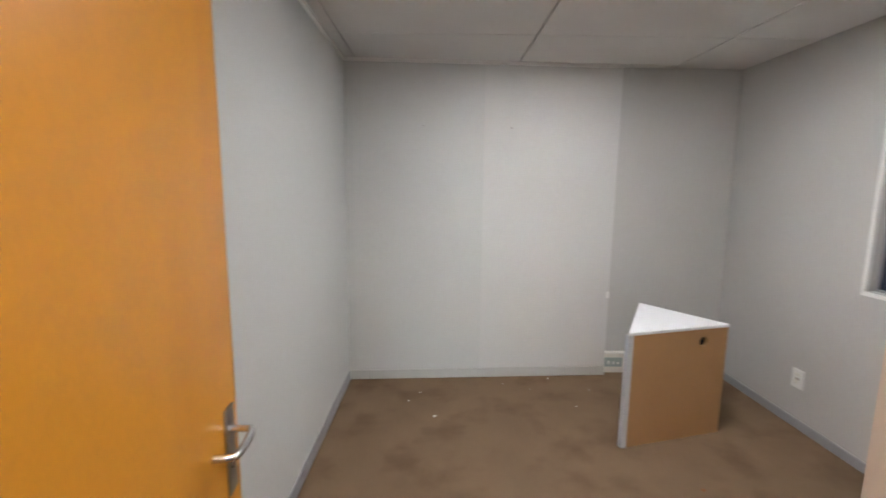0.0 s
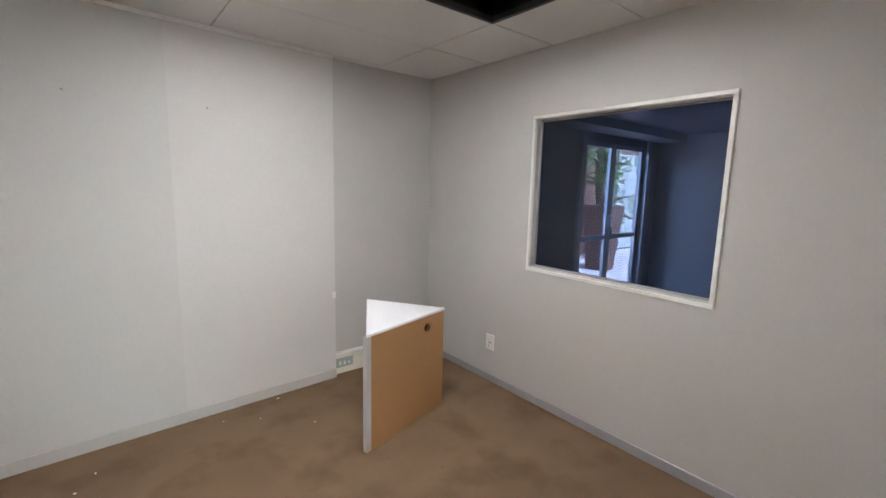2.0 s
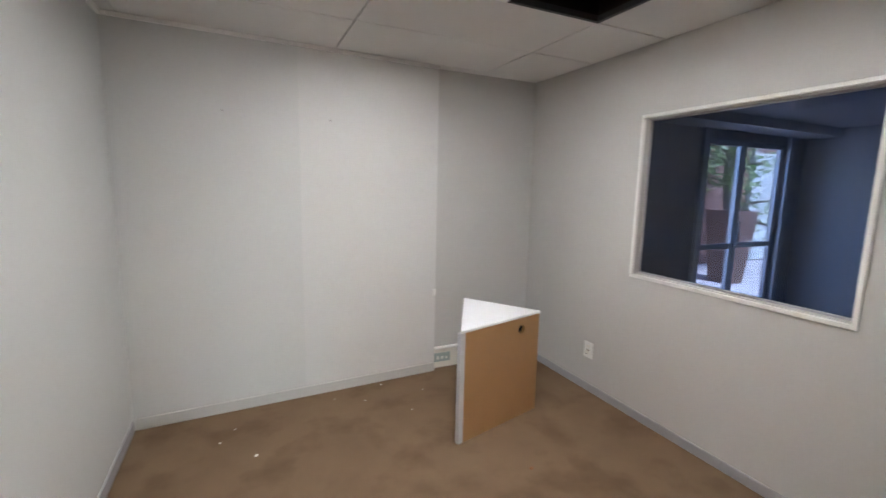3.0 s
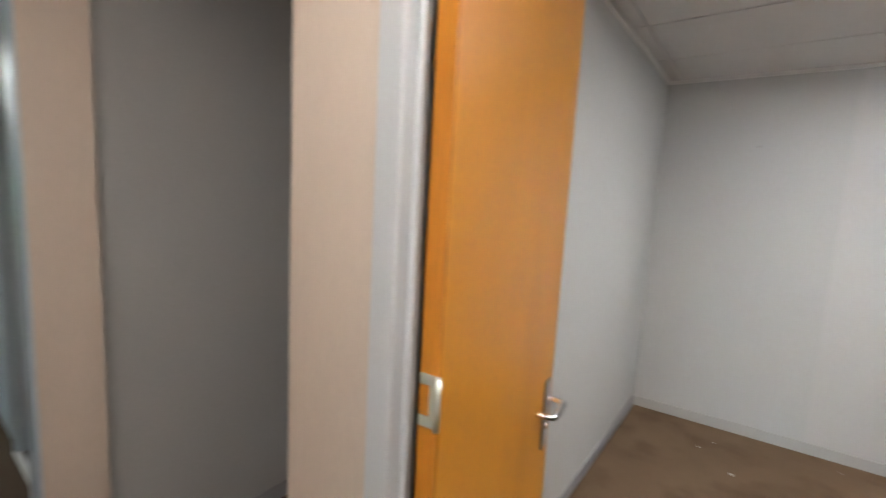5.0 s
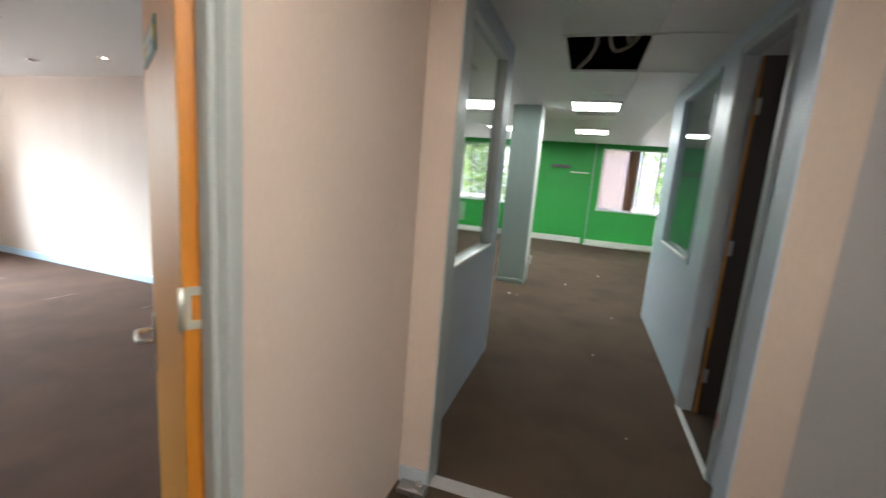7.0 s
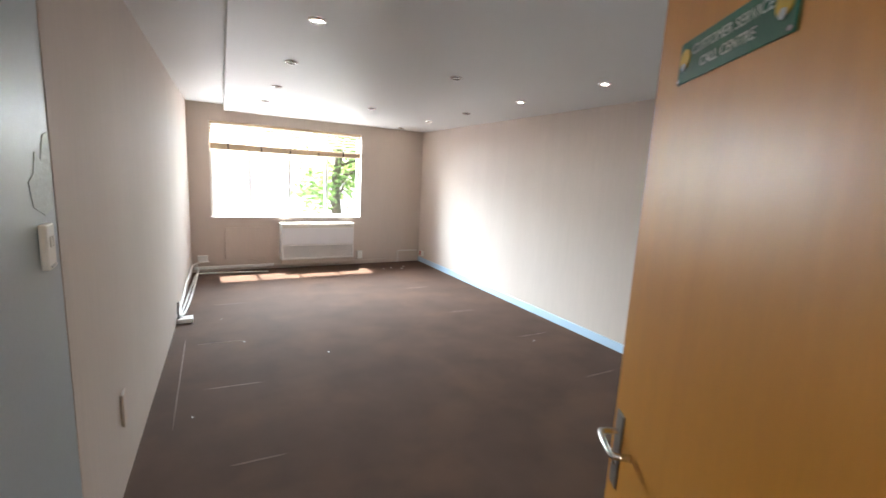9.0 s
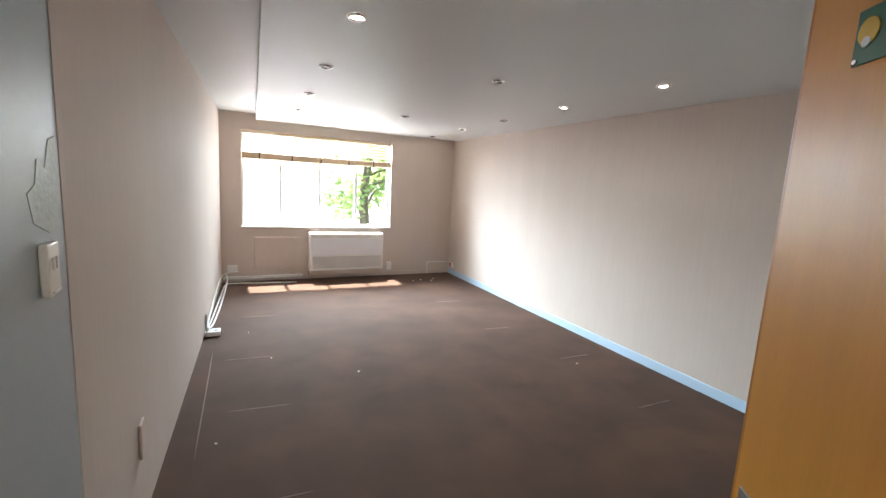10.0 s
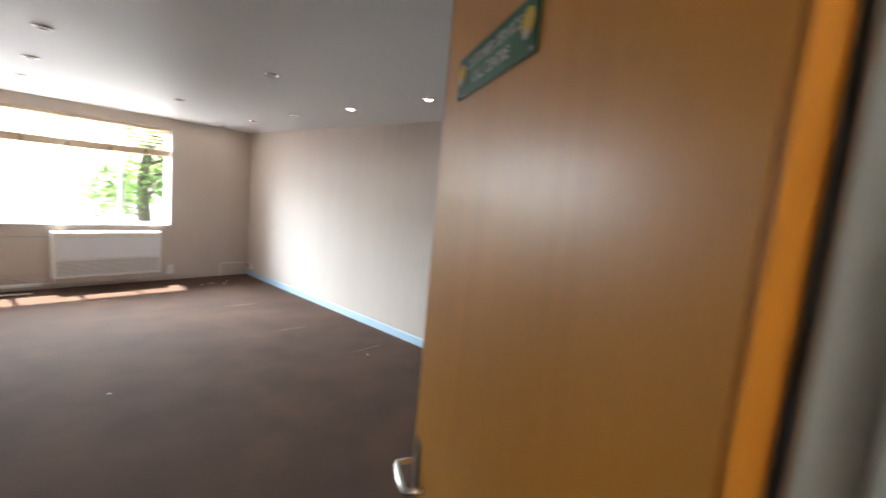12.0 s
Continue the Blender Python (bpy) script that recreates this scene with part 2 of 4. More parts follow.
def bend(points, steps=8):
    """A smooth line through points."""
    p = [Vector(q) for q in points]
    p = [2 * p[0] - p[1]] + p + [2 * p[-1] - p[-2]]
    out = []
    for i in range(1, len(p) - 2):
        for k in range(steps):
            t = k / steps
            out.append(0.5 * (2 * p[i] + (p[i + 1] - p[i - 1]) * t + (2 * p[i - 1] - 5 * p[i] + 4 * p[i + 1] - p[i + 2]) * t * t
                              + (3 * p[i] - p[i - 1] - 3 * p[i + 1] + p[i + 2]) * t ** 3))
    return out + [p[-2]]


def sheet(outline, holes, thick, m):
    """A plate of the given outline with holes through it, in its own u, v plane, laid into the world by m."""
    bm = bmesh.new()
    edges = []
    for loop in [outline, *holes]:
        vs = [bm.verts.new((u, v, 0)) for u, v in loop]
        edges += [bm.edges.new((vs[i], vs[(i + 1) % len(vs)])) for i in range(len(vs))]
    bmesh.ops.triangle_fill(bm, use_beauty=True, use_dissolve=False, edges=edges)
    made = bmesh.ops.extrude_face_region(bm, geom=list(bm.faces))
    bmesh.ops.translate(bm, vec=(0, 0, thick), verts=[g for g in made["geom"] if isinstance(g, bmesh.types.BMVert)])
    bmesh.ops.recalc_face_normals(bm, faces=list(bm.faces))
    bmesh.ops.transform(bm, matrix=m, verts=list(bm.verts))
    return bm


def rect(u0, u1, v0, v1):
    return [(u0, v0), (u1, v0), (u1, v1), (u0, v1)]


def circle(u, v, r, n=20):
    return [(u + r * math.cos(2 * math.pi * k / n), v + r * math.sin(2 * math.pi * k / n)) for k in range(n)]


ALONG_X = Matrix(((1, 0, 0, 0), (0, 0, -1, 0), (0, 1, 0, 0), (0, 0, 0, 1)))  # u = x, v = z, thickness towards -y
ALONG_Y = Matrix(((0, 0, 1, 0), (1, 0, 0, 0), (0, 1, 0, 0), (0, 0, 0, 1)))   # u = y, v = z, thickness towards +x


def mesh_of(name, bm, material):
    me = bpy.data.meshes.new(name)
    bmesh.ops.recalc_face_normals(bm, faces=list(bm.faces))
    bm.to_mesh(me)
    bm.free()
    for q in material if isinstance(material, (list, tuple)) else [material]:
        me.materials.append(q)
    return me


def thing(name, label, category, bm=None, material=None, group="", kind="", at=None):
    ob = new(name, mesh_of(name, bm, material) if bm else None)
    if at is not None:
        ob.matrix_world = at
    return tagged(ob, label, category, group, kind)


def part(name, bm, material, parent, label=""):
    ob = new(name, mesh_of(name, bm, material))
    ob.parent = parent
    if label:
        ob["label"] = label
    return ob


def structure(name, label, category, bm, material):
    return thing(name, label, category, bm, material, kind="structure")


def wall_rows(u0, u1, z0, z1, holes):
    """The pieces of a wall left round its openings."""
    rows, u = [], u0
    for a, b, c, d in sorted(holes):
        rows += [(u, a, z0, z1)] if a > u else []
        rows += [(a, b, z0, c)] if c > z0 else []
        rows += [(a, b, d, z1)] if d < z1 else []
        u = b
    return rows + ([(u, u1, z0, z1)] if u1 > u else [])


def wall_x(name, label, y0, y1, x0, x1, z0, z1, holes, material):
    """A wall along x between y0 and y1, with openings (x0, x1, z0, z1) through it."""
    return structure(name, label, "wall", boxes(*[(a, b, y0, y1, c, d) for a, b, c, d in wall_rows(x0, x1, z0, z1, holes)]), material)


def wall_y(name, label, x0, x1, y0, y1, z0, z1, holes, material):
    return structure(name, label, "wall", boxes(*[(x0, x1, a, b, c, d) for a, b, c, d in wall_rows(y0, y1, z0, z1, holes)]), material)


TOP = 3.2
CA, CC, CH = 2.462, 2.326, 2.58

# ---- floors ----
structure("floor_small_office", "worn brown carpet with dark stains and crumbs", "floor", boxes((-0.80, 2.485, 0.16, 3.46, -0.12, 0)), CARPET)
structure("floor_hall", "dark brown worn carpet of hall and open office", "floor", boxes((-12.3, 0.60, -1.50, 0.156, -0.12, 0), (-12.3, -0.80, 0.156, 3.6, -0.12, 0), (-12.3, -3.62, -8.9, -1.50, -0.12, 0), (-3.62, -1.25, -2.25, -1.50, -0.12, 0)), CARPET_H)
structure("floor_long_room", "purplish brown carpet with worn creases", "floor", boxes((-1.25, 0.50, -2.25, -1.504, -0.12, 0), (-3.616, 0.42, -8.8, -2.254, -0.12, 0)), CARPET_C)
structure("floor_lobby", "dark lobby floor behind the tinted window", "floor", boxes((2.489, 6.5, -0.6, 3.3, -0.12, 0)), PAVING)
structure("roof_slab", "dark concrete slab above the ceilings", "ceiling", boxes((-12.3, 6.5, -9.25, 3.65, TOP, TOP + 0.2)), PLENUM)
structure("ground", "pale paved ground round the building", "ground", boxes((-400, 400, -400, 400, -0.5, -0.14)), PAVING)

# ---- walls: small office ----
AX0, AX1 = -0.485, 0.475          # doorway of the small office
wall_x("wall_door_small", "beige faced wall with doorway", 0.16, 0.20, -0.80, 0.60, 0, TOP, [(AX0 - 0.055, AX1 + 0.055, 0, 2.395)], BEIGE)
wall_x("wall_door_small_inside", "grey painted wall beside the doorway", 0.203, 0.214, -0.675, 2.385, 0, TOP, [(AX0 - 0.055, AX1 + 0.055, 0, 2.395)], GREY_WALL)
wall_y("wall_left_small", "plain grey painted partition wall", -0.80, -0.675, 0.203, 3.30, 0, TOP, [], GREY_FRESH)
BACK, SLANT = 3.288, 0.052          # the back wall stands slightly askew


def askew(ob):
    """Turn a piece of the back wall with it."""
    for v in ob.data.vertices:
        v.co.y += SLANT * (v.co.x - 1.42)
    return ob


askew(wall_x("wall_back_small", "grey painted back wall with paler patches", BACK, BACK + 0.17, -0.80, 1.42, 0, TOP, [], GREY_FRESH))
wall_x("wall_recess_small", "grey painted recessed wall", 3.365, 3.48, 1.422, 2.485, 0, TOP, [], GREY_WALL)
wall_y("wall_window_small", "grey painted wall with framed interior window", 2.385, 2.485, 0.203, 3.363, 0, TOP, [(1.001, 2.158, 0.997, 2.005)], GREY_WALL)

structure("wall_patch", "paler freshly painted stretch of the back wall", "wall", boxes((0.37, 1.4195, BACK - 0.002, BACK + 0.02, 0.078, CA - 0.024)), GREY_PATCH)
askew(bpy.data.objects["wall_patch"])

# ---- walls: hall, niche, corridor ----
wall_y("wall_hall_end", "beige strip of wall beside the corridor opening", -1.82, -1.70, -0.10, 0.07, 0, TOP, [], BEIGE)
wall_y("wall_niche", "dark grey wall of the side passage", -1.90, -1.80, 0.072, 1.9, 0, TOP, [], GREY_DARK)
wall_x("wall_niche_end", "dark grey end of the side passage", 1.9, 2.0, -1.90, -0.80, 0, TOP, [], GREY_DARK)
wall_y("wall_niche_side", "dark grey side of the passage", -0.84, -0.803, 0.23, 1.9, 0, TOP, [], GREY_DARK)
wall_y("wall_hall_corner", "beige wall strip with blue-grey edge", -1.82, -1.70, -1.497, -1.345, 0, TOP, [], BEIGE)
CX0, CX1 = -0.605, 0.33          # doorway of the long room
wall_x("wall_door_long", "beige papered wall with doorway", -1.555, -1.50, -1.82, 0.60, 0, TOP, [(CX0 - 0.038, CX1 + 0.038, 0, 2.378)], BEIGE)
wall_x("wall_door_long_inside", "blue-grey wall beside the doorway", -1.62, -1.558, -1.25, 0.46, 0, TOP, [(CX0 - 0.038, CX1 + 0.038, 0, 2.378)], BLUE_GREY)
wall_x("wall_hall_pier", "beige painted wall pier beside the doorway", 0.03, 0.140, 0.303, 0.598, 0, CH, [], BEIGE)
wall_y("wall_hall_close", "plain beige wall closing the hall", 0.60, 0.70, -1.555, 0.225, 0, TOP, [], BEIGE)
structure("ceiling_hall", "white hall ceiling", "ceiling", boxes((-1.70, 0.60, -1.50, 0.16, CH, CH + 0.03), (-1.80, -0.84, 0.16, 1.9, CH, CH + 0.03)), PLASTER)
for y in (-0.108, -1.345):
    structure("trim", "blue-grey painted opening edge", "trim", boxes((-1.835, -1.694, y, y + 0.008, 0, CH)), PALE_BLUE if y > -1 else STEEL_C)

# corridor partitions
wall_x("wall_corridor_long", "blue-grey half-glazed corridor partition", -1.53, -1.47, -3.58, -1.823, 0, TOP, [(-3.27, -2.20, 1.00, 2.42)], BLUE_GREY)
wall_x("wall_corridor_dark", "pale blue partition with window and doorway", 0.055, 0.115, -5.53, -1.82, 0, TOP, [(-4.88, -3.69, 1.0, 2.44), (-3.215, -2.365, 0, 2.44)], PALE_BLUE)
wall_y("wall_dark_end", "pale blue partition end", -5.53, -5.47, 0.118, 2.6, 0, TOP, [], PALE_BLUE)
wall_x("wall_dark_back", "dark wall of unlit room", 2.6, 2.7, -5.53, -1.90, 0, TOP, [], GREY_DARK)
wall_y("wall_alcove_side", "blue-grey wall behind the glazing", -1.31, -1.25, -2.25, -1.623, 0, TOP, [], BLUE_GREY)
wall_x("wall_alcove_back", "plain wall between office and long room", -2.25, -2.19, -3.62, -1.313, 0, TOP, [], WHITE)

# ---- walls: long room ----
YW, LEAN = -8.668, 0.055


def swing(ob, left=0.30, right=-3.55, lean=LEAN):
    """The long room narrows towards its window on one side: carry a piece along with that wall."""
    for v in ob.data.vertices:
        v.co.x += lean * (v.co.y + ob.location.y + 4.4) * min(1, max(0, (v.co.x + ob.location.x - right) / (left - right)))
    return ob


swing(wall_y("wall_long_left", "beige-pink papered wall", 0.30, 0.42, YW - 0.1, -3.33, 0, TOP, [], PINK_WALL))
swing(wall_y("wall_long_left_grey", "blue-grey patched wall beside the door", 0.302, 0.42, -3.328, -1.623, 0, TOP, [], BLUE_GREY))
swing(wall_y("wall_long_right", "beige-pink papered wall, streaked", -3.60, -3.50, YW, -2.253, 0, TOP, [], PINK_WALL), -3.5, -3.6, 0.022)
wall_x("wall_long_window", "beige-pink papered wall with wide window", YW - 0.22, YW, -3.62, 0.40, 0, TOP, [(-2.45, -0.21, 0.81, 2.185)], PINK_WALL)
swing(structure("ceiling_long", "white plaster ceiling with raised edge strip", "ceiling",
          boxes((-3.60, -0.20, YW, -2.25, CC, CC + 0.12), (-1.25, -0.20, -2.25, -1.62, CC, CC + 0.12), (-0.20, 0.30, YW, -1.62, CC + 0.085, CC + 0.12)), PLASTER))

# ---- walls: open office ----
XG = -11.74
wall_y("wall_green", "bright green painted wall with windows", XG - 0.22, XG, -8.8, 3.5, 0, TOP,
       [(-0.48, 1.26, 0.92, 2.475), (-5.1, -2.33, 0.90, 2.43), (-8.0, -6.1, 0.90, 2.43)], GREEN)
wall_x("wall_office_south", "green painted side wall", -8.95, -8.8, XG, -3.62, 0, TOP, [], GREEN)
wall_x("wall_office_north", "green painted side wall", 3.5, 3.65, XG, -5.53, 0, TOP, [], GREEN)
wall_y("wall_office_east", "pale wall of the open office", -3.70, -3.624, -8.8, -2.26, 0, TOP, [], WHITE)
wall_y("wall_office_pier", "green wall pier with pale edge", XG, XG + 0.05, -0.765, -0.675, 0, CH + 0.05, [], GREEN)
structure("trim", "pale edge strip of the wall pier", "trim", boxes((XG, XG + 0.055, -0.673, -0.648, 0, CH)), SOCKET_GREEN)


def tiled(name, label, x0, x1, y0, y1, z, sx, sy, ox, oy, gaps, material, gap=0.008):
    """A suspended ceiling: tiles with open joints under their grid bars, with holes left out, all one mesh."""
    bm = bmesh.new()
    rnd = random.Random(5)
    i0, i1 = math.floor((x0 - ox) / sx), math.ceil((x1 - ox) / sx)
    j0, j1 = math.floor((y0 - oy) / sy), math.ceil((y1 - oy) / sy)
    for i in range(i0, i1):
        for j in range(j0, j1):
            a, b, c, d = max(x0, ox + i * sx), min(x1, ox + (i + 1) * sx), max(y0, oy + j * sy), min(y1, oy + (j + 1) * sy)
            if b - a < 0.02 or d - c < 0.02:
                continue
            pieces = [(a, b, c, d)]
            for g in gaps:
                nxt = []
                for p in pieces:
                    if g[0] >= p[1] or g[1] <= p[0] or g[2] >= p[3] or g[3] <= p[2]:
                        nxt.append(p)
                        continue
                    if p[0] < g[0]: nxt.append((p[0], g[0], p[2], p[3]))
                    if g[1] < p[1]: nxt.append((g[1], p[1], p[2], p[3]))
                    u, v = max(p[0], g[0]), min(p[1], g[1])
                    if p[2] < g[2]: nxt.append((u, v, p[2], g[2]))
                    if g[3] < p[3]: nxt.append((u, v, g[3], p[3]))
                pieces = nxt
            dz = rnd.uniform(0, 0.003)
            for p in pieces:
                if p[1] - p[0] > 0.02 and p[3] - p[2] > 0.02:
                    add_box(bm, p[0] + gap / 2, p[1] - gap / 2, p[2] + gap / 2, p[3] - gap / 2, z + dz, z + 0.016)
                    add_box(bm, p[0] - 0.01, p[0] + 0.01, p[2], p[3], z + 0.017, z + 0.025)
                    add_box(bm, p[0], p[1], p[2] - 0.01, p[2] + 0.01, z + 0.026, z + 0.034)
    return structure(name, label, "ceiling", bm, material)


HOLE_A, LIGHT_A = (1.235, 1.833, 1.465, 2.065), (0.63, 1.225, 1.455, 2.055)
tiled("ceiling_small_office", "white mineral tile ceiling with one tile missing", -0.675, 2.385, 0.216, 3.365, CA, 1.21, 0.60, 0.62, 2.065, [HOLE_A, LIGHT_A], TILE, 0.009)
HOLE_H = (-4.343, -3.283, -1.08, -0.462)
OFFICE_LIGHTS = [(-6.14, -0.80), (-9.05, -0.81), (-6.25, -2.54), (-9.05, -2.55), (-9.1, -5.2), (-6.25, -5.2), (-9.1, 1.9)]
tiled("ceiling_office", "white suspended tile ceiling with an open hatch", XG, -1.82, -8.8, 3.5, CH, 1.06, 0.618, -3.283, -0.462, [HOLE_H], PLASTER, 0.004)
structure("ceiling_hatch_edge", "pale metal edge round the open hatch", "trim", boxes(
    (HOLE_H[0], HOLE_H[1], HOLE_H[2] - 0.004, HOLE_H[2] + 0.02, CH - 0.006, CH + 0.02), (HOLE_H[0], HOLE_H[1], HOLE_H[3] - 0.02, HOLE_H[3] + 0.004, CH - 0.006, CH + 0.02),
    (HOLE_H[0], HOLE_H[0] + 0.02, HOLE_H[2], HOLE_H[3], CH - 0.004, CH + 0.018), (HOLE_H[1] - 0.02, HOLE_H[1], HOLE_H[2], HOLE_H[3], CH - 0.004, CH + 0.018)), PLASTER)
# black sheets added round the hatch so that the space above stays dark
structure("void_shade_sheets", "added black sheets that darken the space above the open hatch", "ceiling", boxes((-4.9, -2.7, -1.6, -1.56, CH + 0.05, TOP), (-4.9, -2.7, -0.1, -0.06, CH + 0.05, TOP), (-4.94, -4.9, -1.6, -0.06, CH + 0.05, TOP), (-2.7, -2.66, -1.6, -0.06, CH + 0.05, TOP)), BLACK)
# lidded black box, added to give the missing tile's opening its shade
structure("void_shade_sheets", "added black box that darkens the opening of the missing tile", "ceiling", boxes((1.0, 2.0, 1.28, 1.30, CA + 0.04, TOP), (1.0, 2.0, 2.24, 2.26, CA + 0.04, TOP), (0.98, 1.0, 1.28, 2.26, CA + 0.075, TOP), (2.0, 2.02, 1.28, 2.26, CA + 0.04, TOP), (1.0, 2.0, 1.30, 2.24, CA + 0.40, CA + 0.42)), BLACK)
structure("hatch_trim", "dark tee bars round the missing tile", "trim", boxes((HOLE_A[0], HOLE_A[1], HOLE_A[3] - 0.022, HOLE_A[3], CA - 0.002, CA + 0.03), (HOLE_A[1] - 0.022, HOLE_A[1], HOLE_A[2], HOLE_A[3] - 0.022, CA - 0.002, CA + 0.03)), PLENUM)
askew(structure("cove_trim", "white wall angle under the ceiling tiles", "trim", boxes((-0.675, 1.42, BACK - 0.018, BACK, CA - 0.022, CA)), WHITE))
structure("cove_trim", "white wall angle along the partition", "trim", boxes((-0.675, -0.657, 0.30, 3.16, CA - 0.022, CA)), WHITE)

# ---- skirtings ----
def skirting(x0, x1, y0, y1, h, material, label):
    return structure("baseboard", label, "baseboard", rounded(boxes((x0, x1, y0, y1, 0, h)), 0.003, 1), material)


askew(skirting(-0.66, 1.42, BACK - 0.012, BACK, 0.075, GREY_WALL, "grey painted skirting, scuffed"))
skirting(-0.675, -0.665, 0.31, 3.16, 0.075, SKIRT_GREY, "dark grey vinyl skirting")
skirting(2.373, 2.385, 0.31, 3.36, 0.062, SKIRT_GREY, "dark grey vinyl skirting")
skirting(-1.80, -1.79, 0.075, 1.9, 0.08, SKIRT_GREY, "dark grey vinyl skirting")
skirting(-1.70, -1.688, -1.495, -1.345, 0.09, BLUE_GREY, "blue-grey skirting block")
swing(skirting(-3.515, -3.485, YW + 0.02, -2.26, 0.085, SKIRT_BLUE, "glossy pale blue skirting"), -3.5, -3.6, 0.022)
skirting(-3.55, 0.06, YW, YW + 0.018, 0.07, PINK_WALL, "beige painted skirting")
skirting(XG, XG + 0.02, -8.7, -0.77, 0.15, WHITE, "white skirting duct")
skirting(XG, XG + 0.05, -0.645, 3.4, 0.13, WHITE, "white skirting duct")

# ---- doorframes and doors ----
def rebated_frame(name, label, x0, x1, y0, y1, width, top, material, kind_y):
    """A pressed steel frame: two stepped jambs and a head round an opening along x."""
    f = thing(name, label, "door frame", kind="structure")
    mid = y0 + (y1 - y0) * 0.55
    for a, b, s in ((x0 - width, x0, 1), (x1, x1 + width, -1)):
        bm = boxes((a, b, y0, y1, 0, top + width))
        stop = (b, b + 0.016) if s > 0 else (a - 0.016, a)
        lo, hi = (mid - 0.01, mid + 0.01) if not kind_y else (y0 + 0.03, mid) if kind_y > 0 else (mid, y1 - 0.03)
        add_box(bm, *stop, lo, hi, 0, top)
        part("jamb", rounded(bm, 0.006, 2), material, f)
    part("head", rounded(boxes((x0, x1, y0, y1, top, top + width)), 0.005, 2), material, f)
    return f


rebated_frame("door_frame_small", "grey gloss-painted pressed steel door frame", AX0, AX1, 0.148, 0.217, 0.060, 2.34, STEEL, 1)
rebated_frame("door_frame_long", "grey-green painted pressed steel door frame", CX0, CX1, -1.572, -1.488, 0.042, 2.34, STEEL_C, 0)


def lever():
    """A lever handle on a long plate, in the leaf's plane: x along the leaf, -y out of the face."""
    plate = rounded(boxes((-0.026, 0.026, -0.006, 0, -0.15, 0.08)), 0.002, 2)
    bar = tube(bend([(0, 0, 0.02), (0, -0.035, 0.02), (-0.015, -0.060, 0.02), (-0.105, -0.062, 0.02), (-0.122, -0.048, 0.02), (-0.126, -0.012, 0.02)]), 0.0095, 10)
    return plate, bar


def door(name, label, hinge, edge, height, wood, edging, side, handle_z, hinges):
    """A veneered leaf from its hinge to its free edge; side: +1 if the shown face lies to the left of that way."""
    h, e = Vector((*hinge, 0)), Vector((*edge, 0))
    wide = (e - h).length
    d = (e - h).normalized()
    m = Matrix.Translation(h) @ Matrix(((d.x, -d.y * side, 0, 0), (d.y, d.x * side, 0, 0), (0, 0, 1, 0), (0, 0, 0, 1)))
    ob = thing(name, label, "door", at=Matrix.Translation(h))
    back = Matrix.Translation(-h) @ m

    def put(n, bm, material, lab=""):
        bmesh.ops.transform(bm, matrix=back, verts=list(bm.verts))
        return part(n, bm, material, ob, lab)
    put("leaf", rounded(boxes((0.009, wide - 0.009, -0.021, 0.021, 0.012, height)), 0.0015, 1), wood)
    for a, b in ((0, 0.0088), (wide - 0.0088, wide)):
        put("lipping", rounded(boxes((a, b, -0.020, 0.020, 0.012, height)), 0.001, 1), edging, "orange hardwood edge strip")
    plate, bar = lever()
    move = Matrix.Translation((wide - 0.062, 0.0215, handle_z)) @ Matrix.Rotation(math.pi, 4, "Z") @ Matrix.Scale(-1, 4, (1, 0, 0))
    for n, bm, mm in (("handle_plate", plate, PLATE), ("lever_handle", bar, CHROME)):
        bmesh.ops.transform(bm, matrix=move, verts=list(bm.verts))
        put(n, bm, mm, "brushed steel handle" if n[0] == "l" else "")
    keyed = tube([(wide - 0.062, 0.021, handle_z - 0.075), (wide - 0.062, 0.03, handle_z - 0.075)], 0.011, 12)
    put("lock_cylinder", keyed, CHROME)
    for z in hinges:
        bm = boxes((-0.0025, -0.0005, -0.018, 0.016, z - 0.05, z - 0.03), (-0.0025, -0.0005, -0.018, 0.016, z + 0.03, z + 0.05), (-0.0025, -0.0005, 0.004, 0.016, z - 0.03, z + 0.03))
        add_tube(bm, [(-0.006, 0.024, z - 0.05), (-0.006, 0.024, z + 0.05)], 0.006, 10)
        put("hinge", bm, HINGE, "pale zinc butt hinge")
    return ob, m


DOOR_C = ((-0.605, -1.591), (-1.125, -2.350))
door_a, door_a_m = door("door_small", "orange veneered flush door standing open against the wall", (-0.453, 0.214), (-0.530, 0.965), 2.32, WOOD, WOOD_EDGE, -1, 0.905, (0.28, 1.183, 2.10))
door_c, door_c_m = door("door_long", "amber veneered flush door, open, with green sign", DOOR_C[0], DOOR_C[1], 2.32, WOOD_C, WOOD_EDGE, 1, 0.835, (0.28, 1.197, 2.10))


# black strip drawn in for the dark gap between door frame and leaf
structure("rebate_shade_strip", "black strip for the shade in the gap between frame and door", "trim", boxes((AX0 + 0.0005, AX0 + 0.0085, 0.2175, 0.232, 0, 2.32)), BLACK)

# ---- sign on the long room's door ----
def words(text, size, name):
    cu = bpy.data.curves.new(name, "FONT")
    cu.body, cu.size, cu.extrude, cu.align_x = text, size, 0.0006, "CENTER"
    ob = new(name, cu)
    me = bpy.data.meshes.new_from_object(ob)
    bpy.data.objects.remove(ob)
    bpy.data.curves.remove(cu)
    return me


